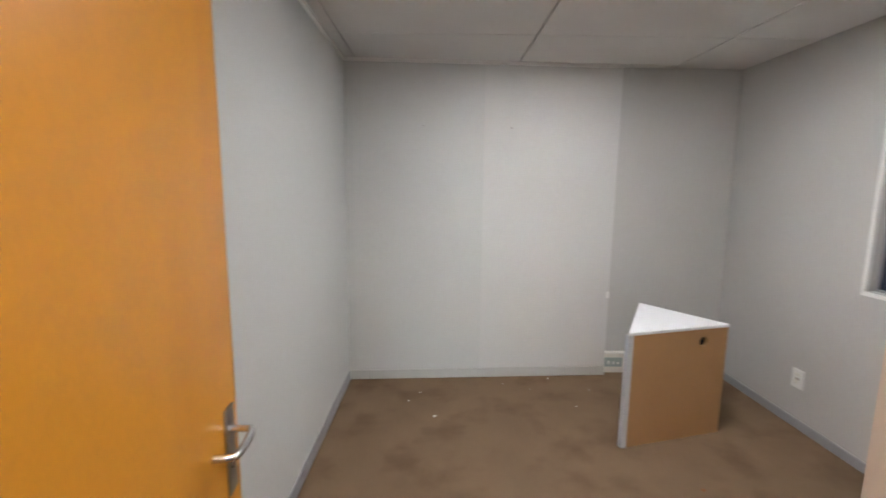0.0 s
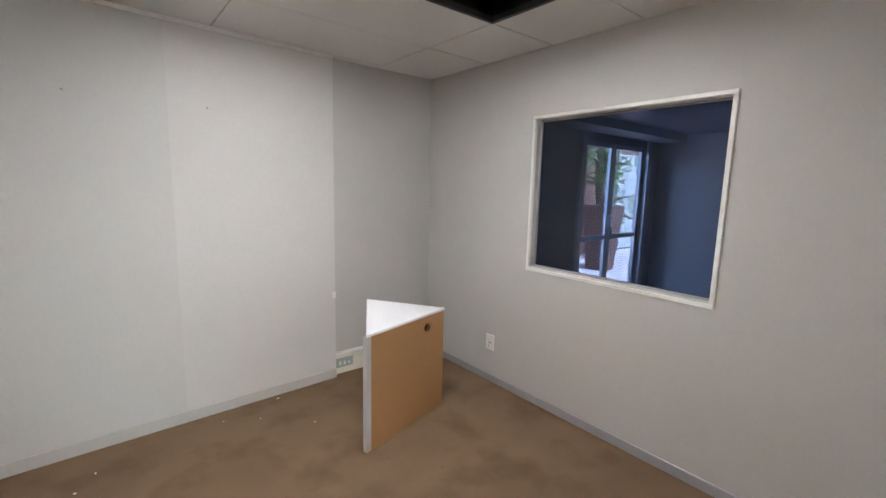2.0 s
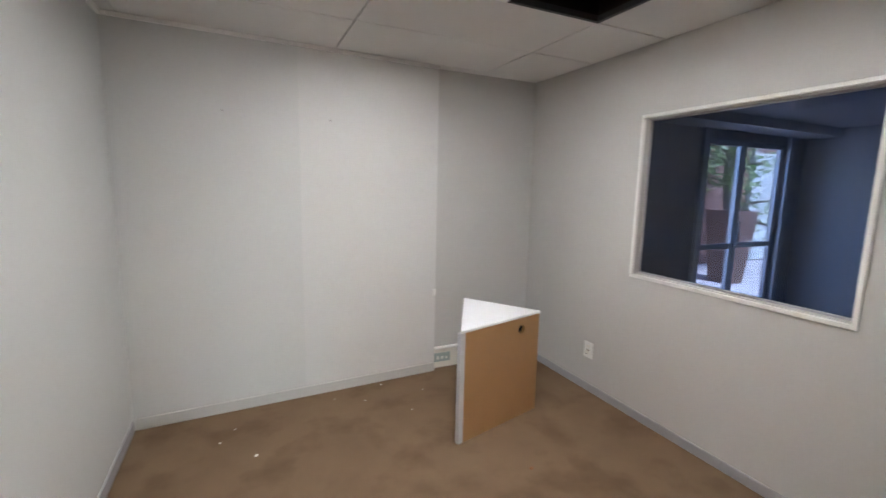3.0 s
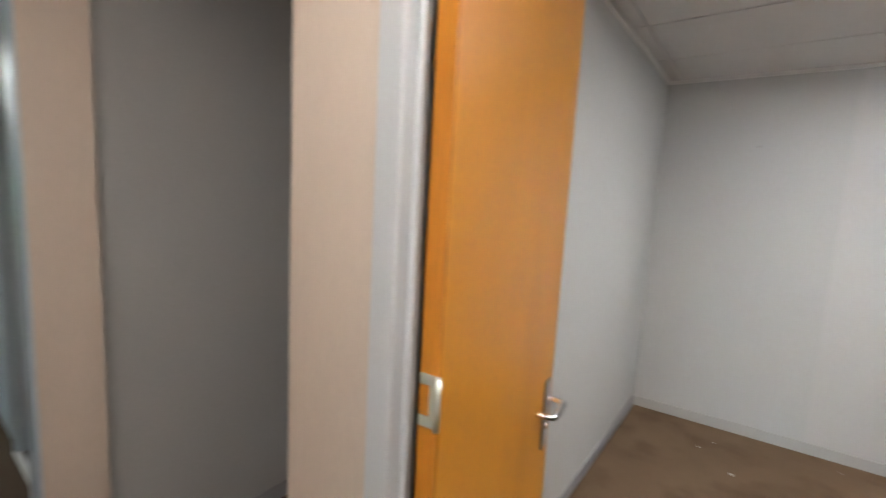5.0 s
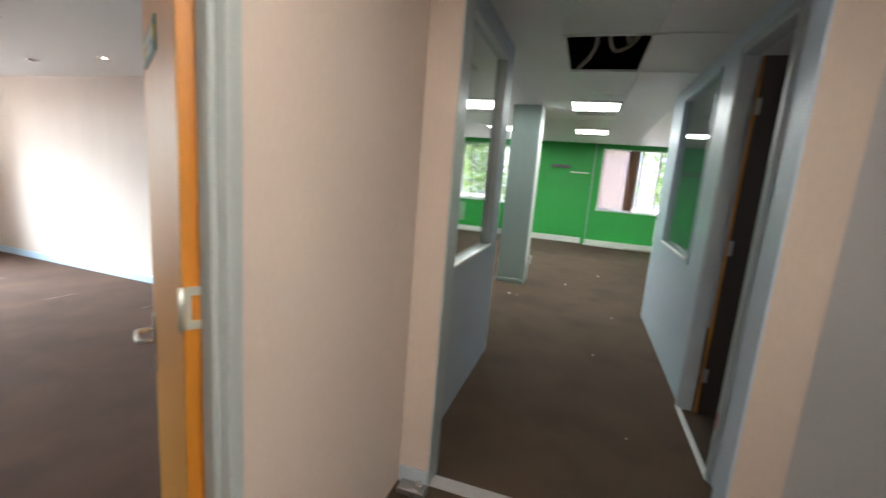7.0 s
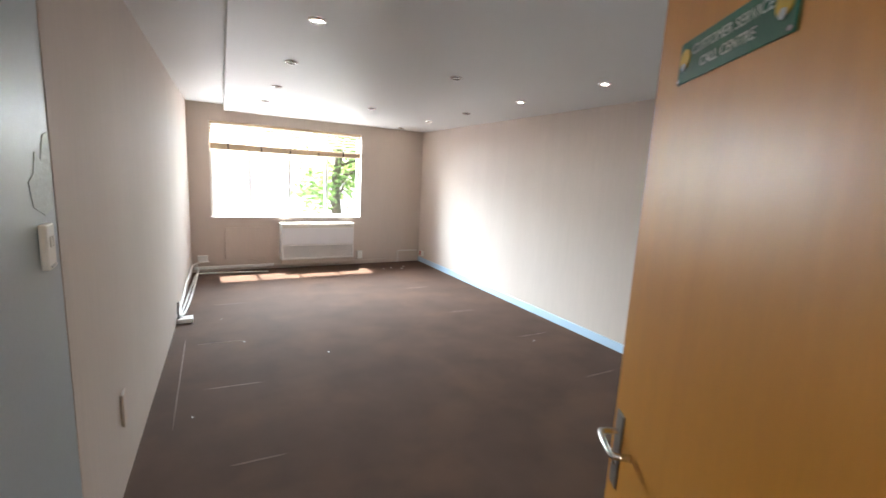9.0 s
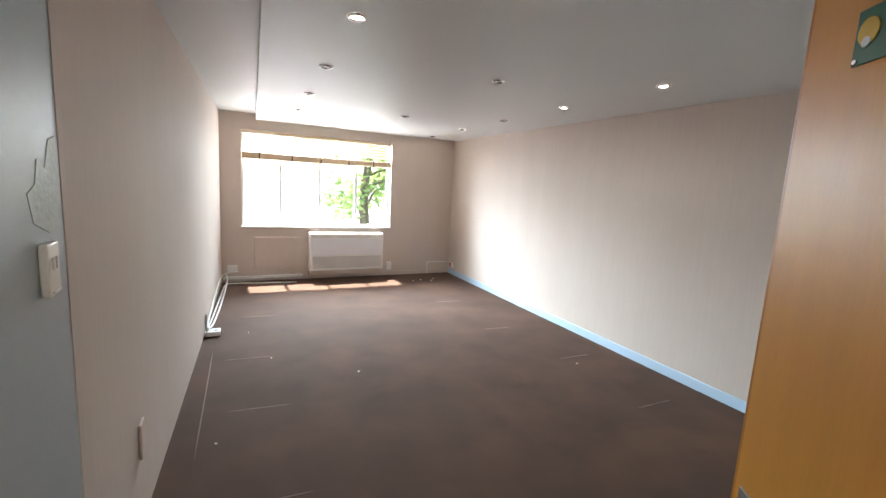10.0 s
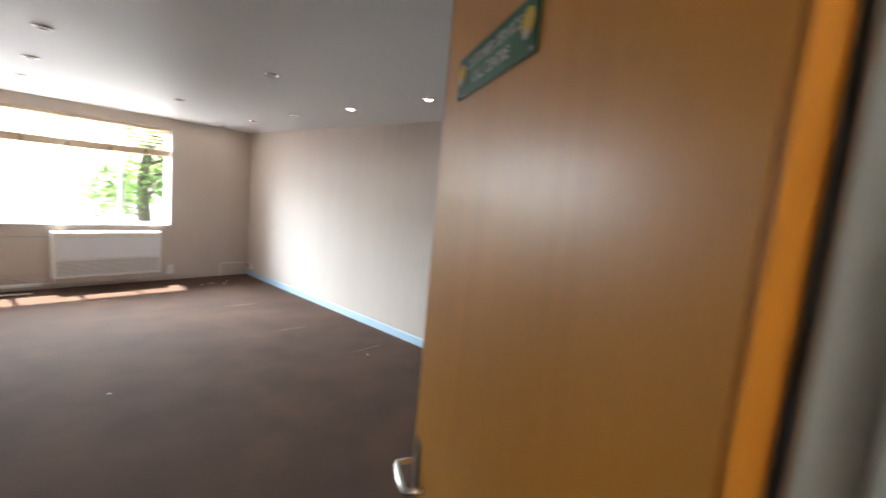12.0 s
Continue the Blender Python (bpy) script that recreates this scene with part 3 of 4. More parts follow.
sign = thing("door_sign", "dark green sign with white lettering, fixed to the door", "sign", at=door_c_m @ Matrix.Translation((0.585, 0.021, 1.852)))
part("board", rounded(boxes((-0.195, 0.195, 0.0005, 0.005, -0.046, 0.046)), 0.001, 1), SIGN_GREEN, sign)
for line, z in (("CUSTOMER SERVICE", 0.008), ("CALL CENTRE", -0.026)):
    me = words(line, 0.030, "lettering")
    me.transform(Matrix.Translation((-0.0, 0.0055, z)) @ Matrix(((-1, 0, 0, 0), (0, 0, 1, 0), (0, 1, 0, 0), (0, 0, 0, 1))))
    me.materials.append(SIGN_WHITE)
    o = new("lettering", me)
    o.parent = sign
for x in (0.165, -0.165):
    part("emblem", sheet(circle(x, 0.006, 0.022, 24), [], 0.002, Matrix.Translation((0, 0.0075, 0)) @ ALONG_X), YELLOW, sign, "plain yellow disc")
    part("emblem_spot", sheet(circle(x, -0.012, 0.009, 14), [], 0.001, Matrix.Translation((0, 0.0088, 0)) @ ALONG_X), SIGN_WHITE, sign)
for x, z in ((0.186, -0.043), (-0.186, -0.043)):
    part("screw", tube([(x, 0.004, z + 0.004), (x, 0.0075, z + 0.004)], 0.0045, 8), CHROME, sign)

# ---- interior window of the small office ----
def frame_y(parent, name, x0, x1, y0, y1, z0, z1, w, material):
    for r in ((x0, x1, y0, y1, z0, z0 + w), (x0, x1, y0, y1, z1 - w, z1), (x0, x1, y0, y0 + w, z0 + w, z1 - w), (x0, x1, y1 - w, y1, z0 + w, z1 - w)):
        part(name, rounded(boxes(r), 0.004, 2), material, parent)


win = thing("window_1", "square interior window with white frame and blue tinted glass", "window", kind="structure")
frame_y(win, "window_frame", 2.368, 2.495, 0.974, 2.185, 0.970, 2.032, 0.023, WHITE)
frame_y(win, "glazing_bead", 2.42, 2.445, 0.999, 2.160, 0.995, 2.007, 0.014, SKIRT_GREY)
pane = part("pane", boxes((2.430, 2.436, 1.0, 2.159, 0.996, 2.006)), TINTED, win, "blue tinted pane")
pane.visible_shadow = False

# ---- triangular desk end ----
F, R, B = Vector((1.128, 2.250)), Vector((1.828, 2.432)), Vector((1.499, 2.920))
desk = thing("desk_end_unit", "triangular desk end with white top and bare brown board", "desk end", at=Matrix.Translation((1.5, 2.55, 0)))


def local(bm, parent):
    bmesh.ops.transform(bm, matrix=parent.matrix_world.inverted(), verts=list(bm.verts))
    return bm


def upright_plate(a, b, z0, z1, thick, holes=()):
    """A standing board from a to b in plan, its thickness to the left of that way."""
    d = (b - a).normalized()
    m = Matrix(((d.x, 0, -d.y, a.x), (d.y, 0, d.x, a.y), (0, 1, 0, 0), (0, 0, 0, 1)))
    return sheet(rect(0, (b - a).length, z0, z1), list(holes), thick, m)


d1 = (R - F).normalized()
desk_wide = (R - F).length
part("front_board", local(upright_plate(F + d1 * 0.036, R, 0.002, 0.699, 0.022, [circle(desk_wide * 0.70, 0.62, 0.031, 24)]), desk), CHIP, desk, "bare brown board with round cable hole")
part("edge_post", local(upright_plate(F, F + d1 * 0.035, 0.002, 0.699, 0.03), desk), EDGE_GREY, desk, "pale grey edging")
# black plug added behind the cable hole in place of the desk's inner shade
hole_at = F + d1 * (0.036 + desk_wide * 0.70) + Vector((-d1.y, d1.x)) * 0.024
hole_end = hole_at + Vector((-d1.y, d1.x)) * 0.03
part("cable_hole_shade", local(tube([(*hole_at, 0.62), (*hole_end, 0.62)], 0.034, 20), desk), BLACK, desk, "added black plug for the shade inside the cable hole")
d2 = (B - F).normalized()
n2 = Vector((d2.y, -d2.x))
part("side_board", local(upright_plate(F + d2 * 0.035 + n2 * 0.024, B + n2 * 0.024, 0.002, 0.699, 0.022), desk), LAMINATE, desk, "white laminate board")
top = bmesh.new()
lo = [top.verts.new((*(p + (p - (F + R + B) / 3).normalized() * 0.006), 0.6995)) for p in (F, R, B)]
fc = top.faces.new(lo)
ex = bmesh.ops.extrude_face_region(top, geom=[fc])
bmesh.ops.translate(top, vec=(0, 0, 0.018), verts=[g for g in ex["geom"] if isinstance(g, bmesh.types.BMVert)])
part("top", local(rounded(top, 0.002, 1), desk), LAMINATE, desk, "white laminate triangular top")

# ---- sockets and switches ----
def wall_plate(name, label, m, w, h, deep, rockers, material, category="socket"):
    """A face plate in its own plane: x across, z up, -y out of the wall."""
    ob = thing(name, label, category, at=m)
    part("face_plate", rounded(boxes((-w / 2, w / 2, -deep, 0, -h / 2, h / 2)), 0.004, 2), material, ob)
    for x, z, a, b, q in rockers:
        part("rocker" if q is not BLACK else "socket_hole", rounded(boxes((x - a / 2, x + a / 2, -deep - 0.004, -deep + 0.0005, z - b / 2, z + b / 2)), 0.001, 1), q, ob)
    return ob


TO_E = Matrix.Rotation(radians(-90), 4, "Z")   # plate that looks towards -x
wall_plate("wall_socket", "white double wall socket with rocker and plug", Matrix.Translation((2.385, 2.515, 0.325)) @ TO_E, 0.085, 0.125, 0.012,
           [(0, 0.03, 0.03, 0.018, OFFWHITE), (0.004, 0.0, 0.026, 0.014, DIRTY_CABLE), (-0.004, -0.02, 0.03, 0.022, OFFWHITE), (-0.012, -0.034, 0.010, 0.006, BLACK)], WHITE)
box1 = thing("skirting_trunking", "white power trunking box on the skirting", "trunking", at=Matrix.Translation((1.60, 3.365, 0)))
part("casing", rounded(boxes((-0.175, 0.34, -0.045, 0, 0.002, 0.165)), 0.004, 2), OFFWHITE, box1)
part("socket_panel", rounded(boxes((-0.165, -0.015, -0.05, -0.044, 0.055, 0.135)), 0.002, 1), SOCKET_GREEN, box1, "grey-green socket plate")
for k in range(3):
    part("socket_hole", boxes((-0.14 + k * 0.04, -0.125 + k * 0.04, -0.054, -0.05, 0.08, 0.108 - 0.006 * k)), WHITE, box1)
part("lip", rounded(boxes((-0.178, 0.343, -0.05, 0, 0.166, 0.176)), 0.002, 1), WHITE, box1)
wall_plate("light_switch", "off-white two-gang light switch on patched wall", Matrix.Translation((0.302 + LEAN * 1.2, -3.20, 1.305)) @ TO_E, 0.075, 0.130, 0.02,
           [(-0.012, 0.015, 0.014, 0.03, OFFWHITE), (0.012, 0.015, 0.014, 0.03, OFFWHITE), (0, -0.055, 0.05, 0.006, WHITE)], OFFWHITE, "switch")
wall_plate("blank_plate", "beige painted blank plate low on the wall", Matrix.Translation((0.30 + LEAN * 0.43, -3.97, 0.39)) @ TO_E, 0.085, 0.16, 0.012, [], BEIGE, "wall plate")
TO_N = Matrix.Rotation(radians(180), 4, "Z")   # plate that looks towards +y
wall_plate("wall_socket", "white wall socket above a cable stub", Matrix.Translation((-0.075, YW, 0.20)) @ TO_N, 0.13, 0.09, 0.03, [(0.03, 0, 0.02, 0.03, OFFWHITE), (-0.03, 0, 0.02, 0.03, OFFWHITE)], WHITE)
wall_plate("wall_socket", "tall white wall socket beside the air conditioner", Matrix.Translation((-2.452, YW, 0.162)) @ TO_N, 0.09, 0.14, 0.03, [(0, 0.02, 0.03, 0.03, OFFWHITE)], WHITE)
TO_W = Matrix.Rotation(radians(90), 4, "Z")    # plate that looks towards +x
wall_plate("red_socket", "small red and white socket in the corner", Matrix.Translation((-3.572, -8.47, 0.172)) @ TO_W, 0.16, 0.09, 0.02, [(-0.035, 0, 0.06, 0.07, RED)], OFFWHITE)

swing(structure("wall_repair", "pale filler patch on the blue-grey wall", "wall", sheet([(-3.31, 1.41), (-3.24, 1.39), (-3.16, 1.42), (-3.14, 1.49), (-3.18, 1.51), (-3.20, 1.57), (-3.24, 1.55), (-3.27, 1.62), (-3.31, 1.63), (-3.32, 1.50)], [], 0.0015, Matrix.Translation((0.3005, 0, 0)) @ ALONG_Y), FILLER))

# ---- small wall marks of the small office ----
for x, z in ((-0.089, 1.99), (0.578, 1.985)):
    thing("wall_screw", "small dark screw stuck in the wall", "screw", tube([(x, BACK + SLANT * (x - 1.42), z), (x, BACK - 0.015 + SLANT * (x - 1.42), z)], 0.006, 8), PLATE)
thing("wall_chip", "pale chip of plaster on the wall corner", "plaster chip", rounded(boxes((1.395, 1.424, BACK - 0.005, BACK + 0.006, 0.655, 0.71)), 0.003, 1), WHITE)

# ---- ceiling lights ----
def panel_light(name, label, x0, x1, y0, y1, z, material, group):
    ob = thing(name, label, "ceiling light", group=group)
    for r in ((x0, x1, y0, y0 + 0.025), (x0, x1, y1 - 0.025, y1), (x0, x0 + 0.025, y0 + 0.025, y1 - 0.025), (x1 - 0.025, x1, y0 + 0.025, y1 - 0.025)):
        part("frame", boxes((*r, z - 0.012, z + 0.012)), WHITE, ob)
    part("diffuser", rounded(boxes((x0 + 0.026, x1 - 0.026, y0 + 0.026, y1 - 0.026, z - 0.006, z + 0.010)), 0.003, 1), material, ob)
    part("housing", boxes((x0 + 0.01, x1 - 0.01, y0 + 0.01, y1 - 0.01, z + 0.0125, z + 0.06)), PLATE, ob)
    return ob


panel_light("ceiling_light", "square lit ceiling panel among white tiles", *LIGHT_A, CA + 0.004, LAMP_A, "office ceiling panels")
panel_light("ceiling_light", "square lit panel in the hall ceiling", -0.30, 0.25, -0.85, -0.30, CH - 0.014, LAMP_H, "office ceiling panels")
for x, y in OFFICE_LIGHTS:
    panel_light("ceiling_light", "lit rectangular ceiling panel in the open office", x - 0.34, x + 0.34, y - 0.31, y + 0.31, CH - 0.014, LAMP_O, "office ceiling panels")
    thing("ceiling_vent", "grey louvred air grille beside the light", "vent", rounded(boxes((x - 0.80, x - 0.42, y - 0.26, y + 0.30, CH - 0.014, CH - 0.002)), 0.003, 1), SKIRT_GREY, group="office ceiling grilles")


def spot(x, y, z, lit):
    ob = thing("downlight", "round chrome recessed downlight, lit" if lit else "round chrome recessed downlight, unlit", "downlight", group="long room downlights", at=Matrix.Translation((x, y, z)))
    bm = bmesh.new()
    prof = [(0.030, -0.001), (0.032, -0.010), (0.040, -0.012), (0.048, -0.007), (0.050, -0.0005)]
    rings = [[bm.verts.new((r * math.cos(a), r * math.sin(a), q)) for a in (2 * math.pi * k / 24 for k in range(24))] for r, q in prof]
    for a, b in zip(rings, rings[1:]):
        for k in range(24):
            bm.faces.new((a[k], a[(k + 1) % 24], b[(k + 1) % 24], b[k])).smooth = True
    part("bezel", bm, CHROME, ob)
    part("bulb", tube([(0, 0, -0.004), (0, 0, -0.0008)], 0.029, 20), SPOT_ON if lit else OFFWHITE, ob)


for x, y, lit in ((-0.594, -3.99, 1), (-0.655, -5.01, 0), (-0.72, -6.09, 0), (-0.765, -7.18, 0), (-1.797, -4.595, 0), (-2.80, -5.03, 1),
                  (-2.746, -3.975, 1), (-2.852, -6.09, 0), (-2.91, -7.17, 0), (-1.887, -6.68, 0), (-3.0, -8.32, 1)):
    spot(x, y, CC, lit)

# ---- long room: window, blind, air conditioner ----
def frame_x(parent, name, x0, x1, y0, y1, z0, z1, w, material):
    for r in ((x0, x1, y0, y1, z0, z0 + w), (x0, x1, y0, y1, z1 - w, z1), (x0, x0 + w, y0, y1, z0 + w, z1 - w), (x1 - w, x1, y0, y1, z0 + w, z1 - w)):
        part(name, rounded(boxes(r), 0.004, 1), material, parent)


WX0, WX1, WZ0, WZ1 = -2.45, -0.21, 0.81, 2.185
win = thing("window_2", "wide white metal window with four lights", "window", kind="structure")
frame_x(win, "window_frame", WX0, WX1, YW - 0.16, YW - 0.10, WZ0, WZ1, 0.035, WHITE)
cuts = [WX0, -1.89, -1.31, -0.74, WX1]
for x in cuts[1:-1]:
    part("mullion", rounded(boxes((x - 0.022, x + 0.022, YW - 0.155, YW - 0.105, WZ0 + 0.036, WZ1 - 0.036)), 0.004, 1), WHITE, win)
part("window_sill", rounded(boxes((WX0 - 0.02, WX1 + 0.02, YW - 0.098, YW + 0.02, WZ0 - 0.015, WZ0 + 0.008)), 0.003, 1), WHITE, win)
for a, b in zip(cuts, cuts[1:]):
    p = part("pane", boxes((a + 0.024, b - 0.024, YW - 0.134, YW - 0.129, WZ0 + 0.036, WZ1 - 0.036)), GLASS, win)
    p.visible_shadow = False
part("window_handle", tube(bend([(-1.915, YW - 0.10, 1.22), (-1.915, YW - 0.075, 1.22), (-1.915, YW - 0.07, 1.19), (-1.91, YW - 0.07, 1.12)]), 0.008, 8), PLATE, win, "dark grey casement handle")

blind = thing("bamboo_blind", "bamboo slat blind pulled half up over the window", "blind")
part("head_rail", rounded(boxes((WX0 + 0.01, WX1 - 0.01, YW - 0.07, YW - 0.02, 2.14, 2.18)), 0.004, 1), BAMBOO, blind)
z = 2.12
while z > 1.90:
    tilt = 0.010
    bm = bmesh.new()
    v = [bm.verts.new(c) for c in ((WX0 + 0.012, YW - 0.058, z + tilt), (WX1 - 0.012, YW - 0.058, z + tilt), (WX1 - 0.012, YW - 0.032, z - tilt), (WX0 + 0.012, YW - 0.032, z - tilt))]
    f = bm.faces.new(v)
    e = bmesh.ops.extrude_face_region(bm, geom=[f])
    bmesh.ops.translate(bm, vec=(0, 0.001, 0.0025), verts=[g for g in e["geom"] if isinstance(g, bmesh.types.BMVert)])
    part("slat", bm, BAMBOO, blind)
    z -= 0.046
bundle = bmesh.new()
for k in range(5):
    add_tube(bundle, bend([(WX0 + 0.008, YW - 0.045 + 0.006 * (k % 2), 1.80 + 0.017 * k), (-1.3, YW - 0.045 + 0.004 * k, 1.792 + 0.017 * k), (WX1 - 0.008, YW - 0.045, 1.797 + 0.018 * k)], 6), 0.011, 8)
part("gathered_slats", bundle, BAMBOO, blind, "bundle of gathered bamboo slats")
for x in (-2.15, -1.75, -1.32, -0.9, -0.45):
    part("cord", tube([(x, YW - 0.03, 1.795), (x, YW - 0.028, 2.145)], 0.0025, 6), CABLE, blind)
    part("tie", boxes((x - 0.008, x + 0.008, YW - 0.062, YW - 0.026, 1.787, 1.883)), BROWNDOOR, blind)

ac = thing("air_conditioner", "white floor-level wall air conditioner with louvred grille", "air conditioner", at=Matrix.Translation((-1.71, YW, 0)))
part("body", rounded(boxes((-0.575, 0.575, 0.001, 0.20, 0.155, 0.735)), 0.012, 2), WHITE, ac)
part("front_panel", rounded(boxes((-0.56, 0.56, 0.201, 0.212, 0.40, 0.655)), 0.006, 2), LAMINATE, ac)
for z0, z1, in ((0.165, 0.185), (0.37, 0.39)):
    part("grille_frame", rounded(boxes((-0.56, 0.56, 0.201, 0.216, z0, z1)), 0.003, 1), WHITE, ac)
for x in (-0.55, 0.55):
    part("grille_frame", rounded(boxes((x - 0.01, x + 0.01, 0.201, 0.216, 0.186, 0.369)), 0.003, 1), WHITE, ac)
part("grille_back", boxes((-0.538, 0.538, 0.2005, 0.203, 0.187, 0.368)), PLATE, ac)
for k in range(11):
    part("louvre", boxes((-0.537, 0.537, 0.2035, 0.214, 0.190 + k * 0.0163, 0.198 + k * 0.0163)), WHITE, ac)
part("control_strip", rounded(boxes((-0.56, 0.56, 0.201, 0.207, 0.665, 0.72)), 0.003, 1), OFFWHITE, ac)
part("outlet_slot", boxes((-0.50, 0.40, 0.05, 0.16, 0.736, 0.742)), PLATE, ac, "dark air outlet on top")
for x, w in ((-0.50, 0.10), (-0.36, 0.03), (-0.31, 0.02)):
    part("marking", boxes((x, x + w, 0.2072, 0.2082, 0.688, 0.698)), PLATE, ac)
thing("mounting_bracket", "white bracket holding the air conditioner off the floor", "bracket", rounded(boxes((-2.28, -1.14, YW + 0.02, YW + 0.16, 0.08, 0.153)), 0.004, 1), PINK_WALL)

thing("wall_board", "beige painted board fixed under the window", "board", rounded(boxes((-1.135, -0.373, YW + 0.0005, YW + 0.022, 0.187, 0.658)), 0.003, 1), PINK_WALL)
thing("loose_board", "splintered pale board lying by the wall", "board", sheet([(0, 0), (0.62, 0.10), (0.72, 0.20), (0.55, 0.24), (0.30, 0.17)], [], 0.014, Matrix.Translation((-0.66, YW + 0.035, 0.185)) @ Matrix.Rotation(radians(180), 4, "Z") @ Matrix.Rotation(radians(-24), 4, "X") @ Matrix.Rotation(radians(14), 4, "Y")), BEIGE)
thing("cable_trunking", "white cable trunking along the skirting", "trunking", rounded(boxes((-1.05, 0.05, YW + 0.019, YW + 0.05, 0.045, 0.085)), 0.003, 1), WHITE)
thing("conduit_box", "thin beige conduit bent over the skirting", "conduit", tube(bend([(-3.16, YW + 0.03, 0.002), (-3.17, YW + 0.02, 0.10), (-3.17, YW + 0.02, 0.20), (-3.35, YW + 0.02, 0.205), (-3.55, YW + 0.02, 0.20)], 4), 0.008, 6), WHITE)

# cables along the papered wall
for k, pts in enumerate((
        [(0.235, -6.36, 0.055), (0.21, -6.7, 0.015), (0.19, -7.6, 0.012), (0.17, -8.45, 0.10), (0.20, -8.76, 0.12)],
        [(0.24, -6.36, 0.05), (0.235, -6.9, 0.02), (0.22, -7.9, 0.012), (0.20, -8.5, 0.02), (0.12, -8.66, 0.012), (-0.3, -8.60, 0.012), (-0.75, -8.55, 0.012)],
        [(0.245, -6.36, 0.05), (0.25, -6.9, 0.10), (0.245, -7.9, 0.16), (0.22, -8.6, 0.16), (0.045, -8.79, 0.16)])):
    thing("cable", "loose white cable lying along the wall", "cable", tube(bend([(a + 0.035 + LEAN * (0.906 * b + 3.76), 0.906 * b - 0.66, c) for a, b, c in pts], 8), 0.009 if k else 0.011, 8), CABLE, group="loose cables")
ext = thing("power_strip", "white power strip lying on the carpet", "power strip", at=Matrix.Translation((0.125, -6.40, 0)))
part("body", rounded(boxes((-0.075, 0.06, -0.06, 0.06, 0.002, 0.045)), 0.006, 2), WHITE, ext)
for k in range(2):
    part("socket_hole", boxes((-0.05 + 0.05 * k, -0.02 + 0.05 * k, -0.02, 0.02, 0.0452, 0.0465)), SKIRT_GREY, ext)
thing("cable_stub", "dark cable stub rising from the power strip", "cable", tube(bend([(0.165, -6.38, 0.03), (0.175, -6.37, 0.12), (0.17, -6.36, 0.22)], 5), 0.010, 8), PLATE)

# carpet creases and sunlit crumbs
for (x0, y0), (x1, y1) in (((0.05, -4.83), (-0.474, -4.78)), ((0.08, -5.72), (-0.434, -5.68)), ((-2.77, -4.79), (-3.25, -4.78)), ((-2.69, -3.85), (-3.17, -3.845)),
                           ((-0.09, -3.88), (-0.44, -3.86)), ((0.16, -4.12), (0.10, -6.14)), ((-2.5, -5.75), (-2.95, -5.70)), ((-2.45, -6.9), (-2.95, -6.85)), ((-0.1, -6.9), (-0.55, -6.87))):
    p0, p1 = Vector((x0, y0, 0)), Vector((x1, y1, 0))
    thing("carpet_crease", "low worn ridge in the carpet", "carpet crease", tube([p0 - Vector((0, 0, 0.006)), p0.lerp(p1, 0.3) + Vector((0, 0, -0.0025)), p0.lerp(p1, 0.7) + Vector((0, 0, -0.0025)), p1 - Vector((0, 0, 0.006))], 0.005, 6), CREASE, group="carpet creases")


def crumb(x, y, s, material=DEBRIS, z=0.0):
    rnd = random.Random(int(abs(x * 1000) + abs(y * 77)))
    bm = bmesh.new()
    bmesh.ops.create_icosphere(bm, subdivisions=1, radius=s)
    for v in bm.verts:
        v.co = Vector((v.co.x * rnd.uniform(0.7, 1.5), v.co.y * rnd.uniform(0.7, 1.3), v.co.z * 0.45 * rnd.uniform(0.6, 1.2)))
    thing("crumb", "small pale plaster crumb on the carpet" if material is DEBRIS else "small rusty crumb on the carpet", "crumb", bm, material, group="floor crumbs", at=Matrix.Translation((x, y, z + s * 0.3)))


for x, y, s in ((0.015, 2.608, 0.020), (-0.18, 2.82, 0.012), (0.93, 3.20, 0.012), (1.02, 2.75, 0.008), (0.75, 3.0, 0.007), (0.55, 3.1, 0.006), (-0.1, 2.95, 0.009), (1.2, 3.0, 0.006)):
    crumb(x, y, s * 0.65)
crumb(1.404, 1.891, 0.012, DARKDEB)
for x, y, s in ((-3.9, -0.53, 0.015), (-2.6, -0.35, 0.01), (-5.2, -0.3, 0.02), (-6.6, -0.9, 0.02), (-7.6, -0.4, 0.03), (-5.6, -1.6, 0.03), (-5.6, -1.5, 0.02)):
    crumb(x, y, s * 0.6)
for x, y, s in ((-0.98, -4.94, 0.014), (-0.35, -5.5, 0.012), (0.05, -4.2, 0.012), (-3.0, -8.2, 0.03), (-2.85, -8.3, 0.03), (-3.1, -8.35, 0.025), (-2.7, -8.25, 0.02), (-2.9, -4.4, 0.012), (-0.2, -6.3, 0.01)):
    crumb(x, 0.906 * y - 0.66, s * 0.6)

# ---- hall and corridor things ----
pb = bmesh.new()
bmesh.ops.create_icosphere(pb, subdivisions=3, radius=0.05)
for v in pb.verts:
    k = 1 + 0.5 * noise.noise(v.co * 40)
    v.co = Vector((v.co.x * k * 0.8, v.co.y * k * 0.7, max(-0.03, v.co.z * k * 0.9)))
thing("crumpled_paper", "crumpled white paper on the carpet", "paper", pb, WHITE, at=Matrix.Translation((-2.05, -0.10, 0.03)))
structure("threshold", "worn pale metal threshold strip across the opening", "threshold", rounded(boxes((-1.80, -1.715, -1.34, -0.11, 0, 0.007)), 0.002, 1), CONCRETE)
fs = thing("floor_spring", "chrome floor spring pivot on a steel plate", "door pivot", at=Matrix.Translation((-1.66, -1.40, 0)))
part("cover_plate", rounded(boxes((-0.025, 0.05, -0.07, 0.07, 0.0, 0.03)), 0.004, 1), PLATE, fs)
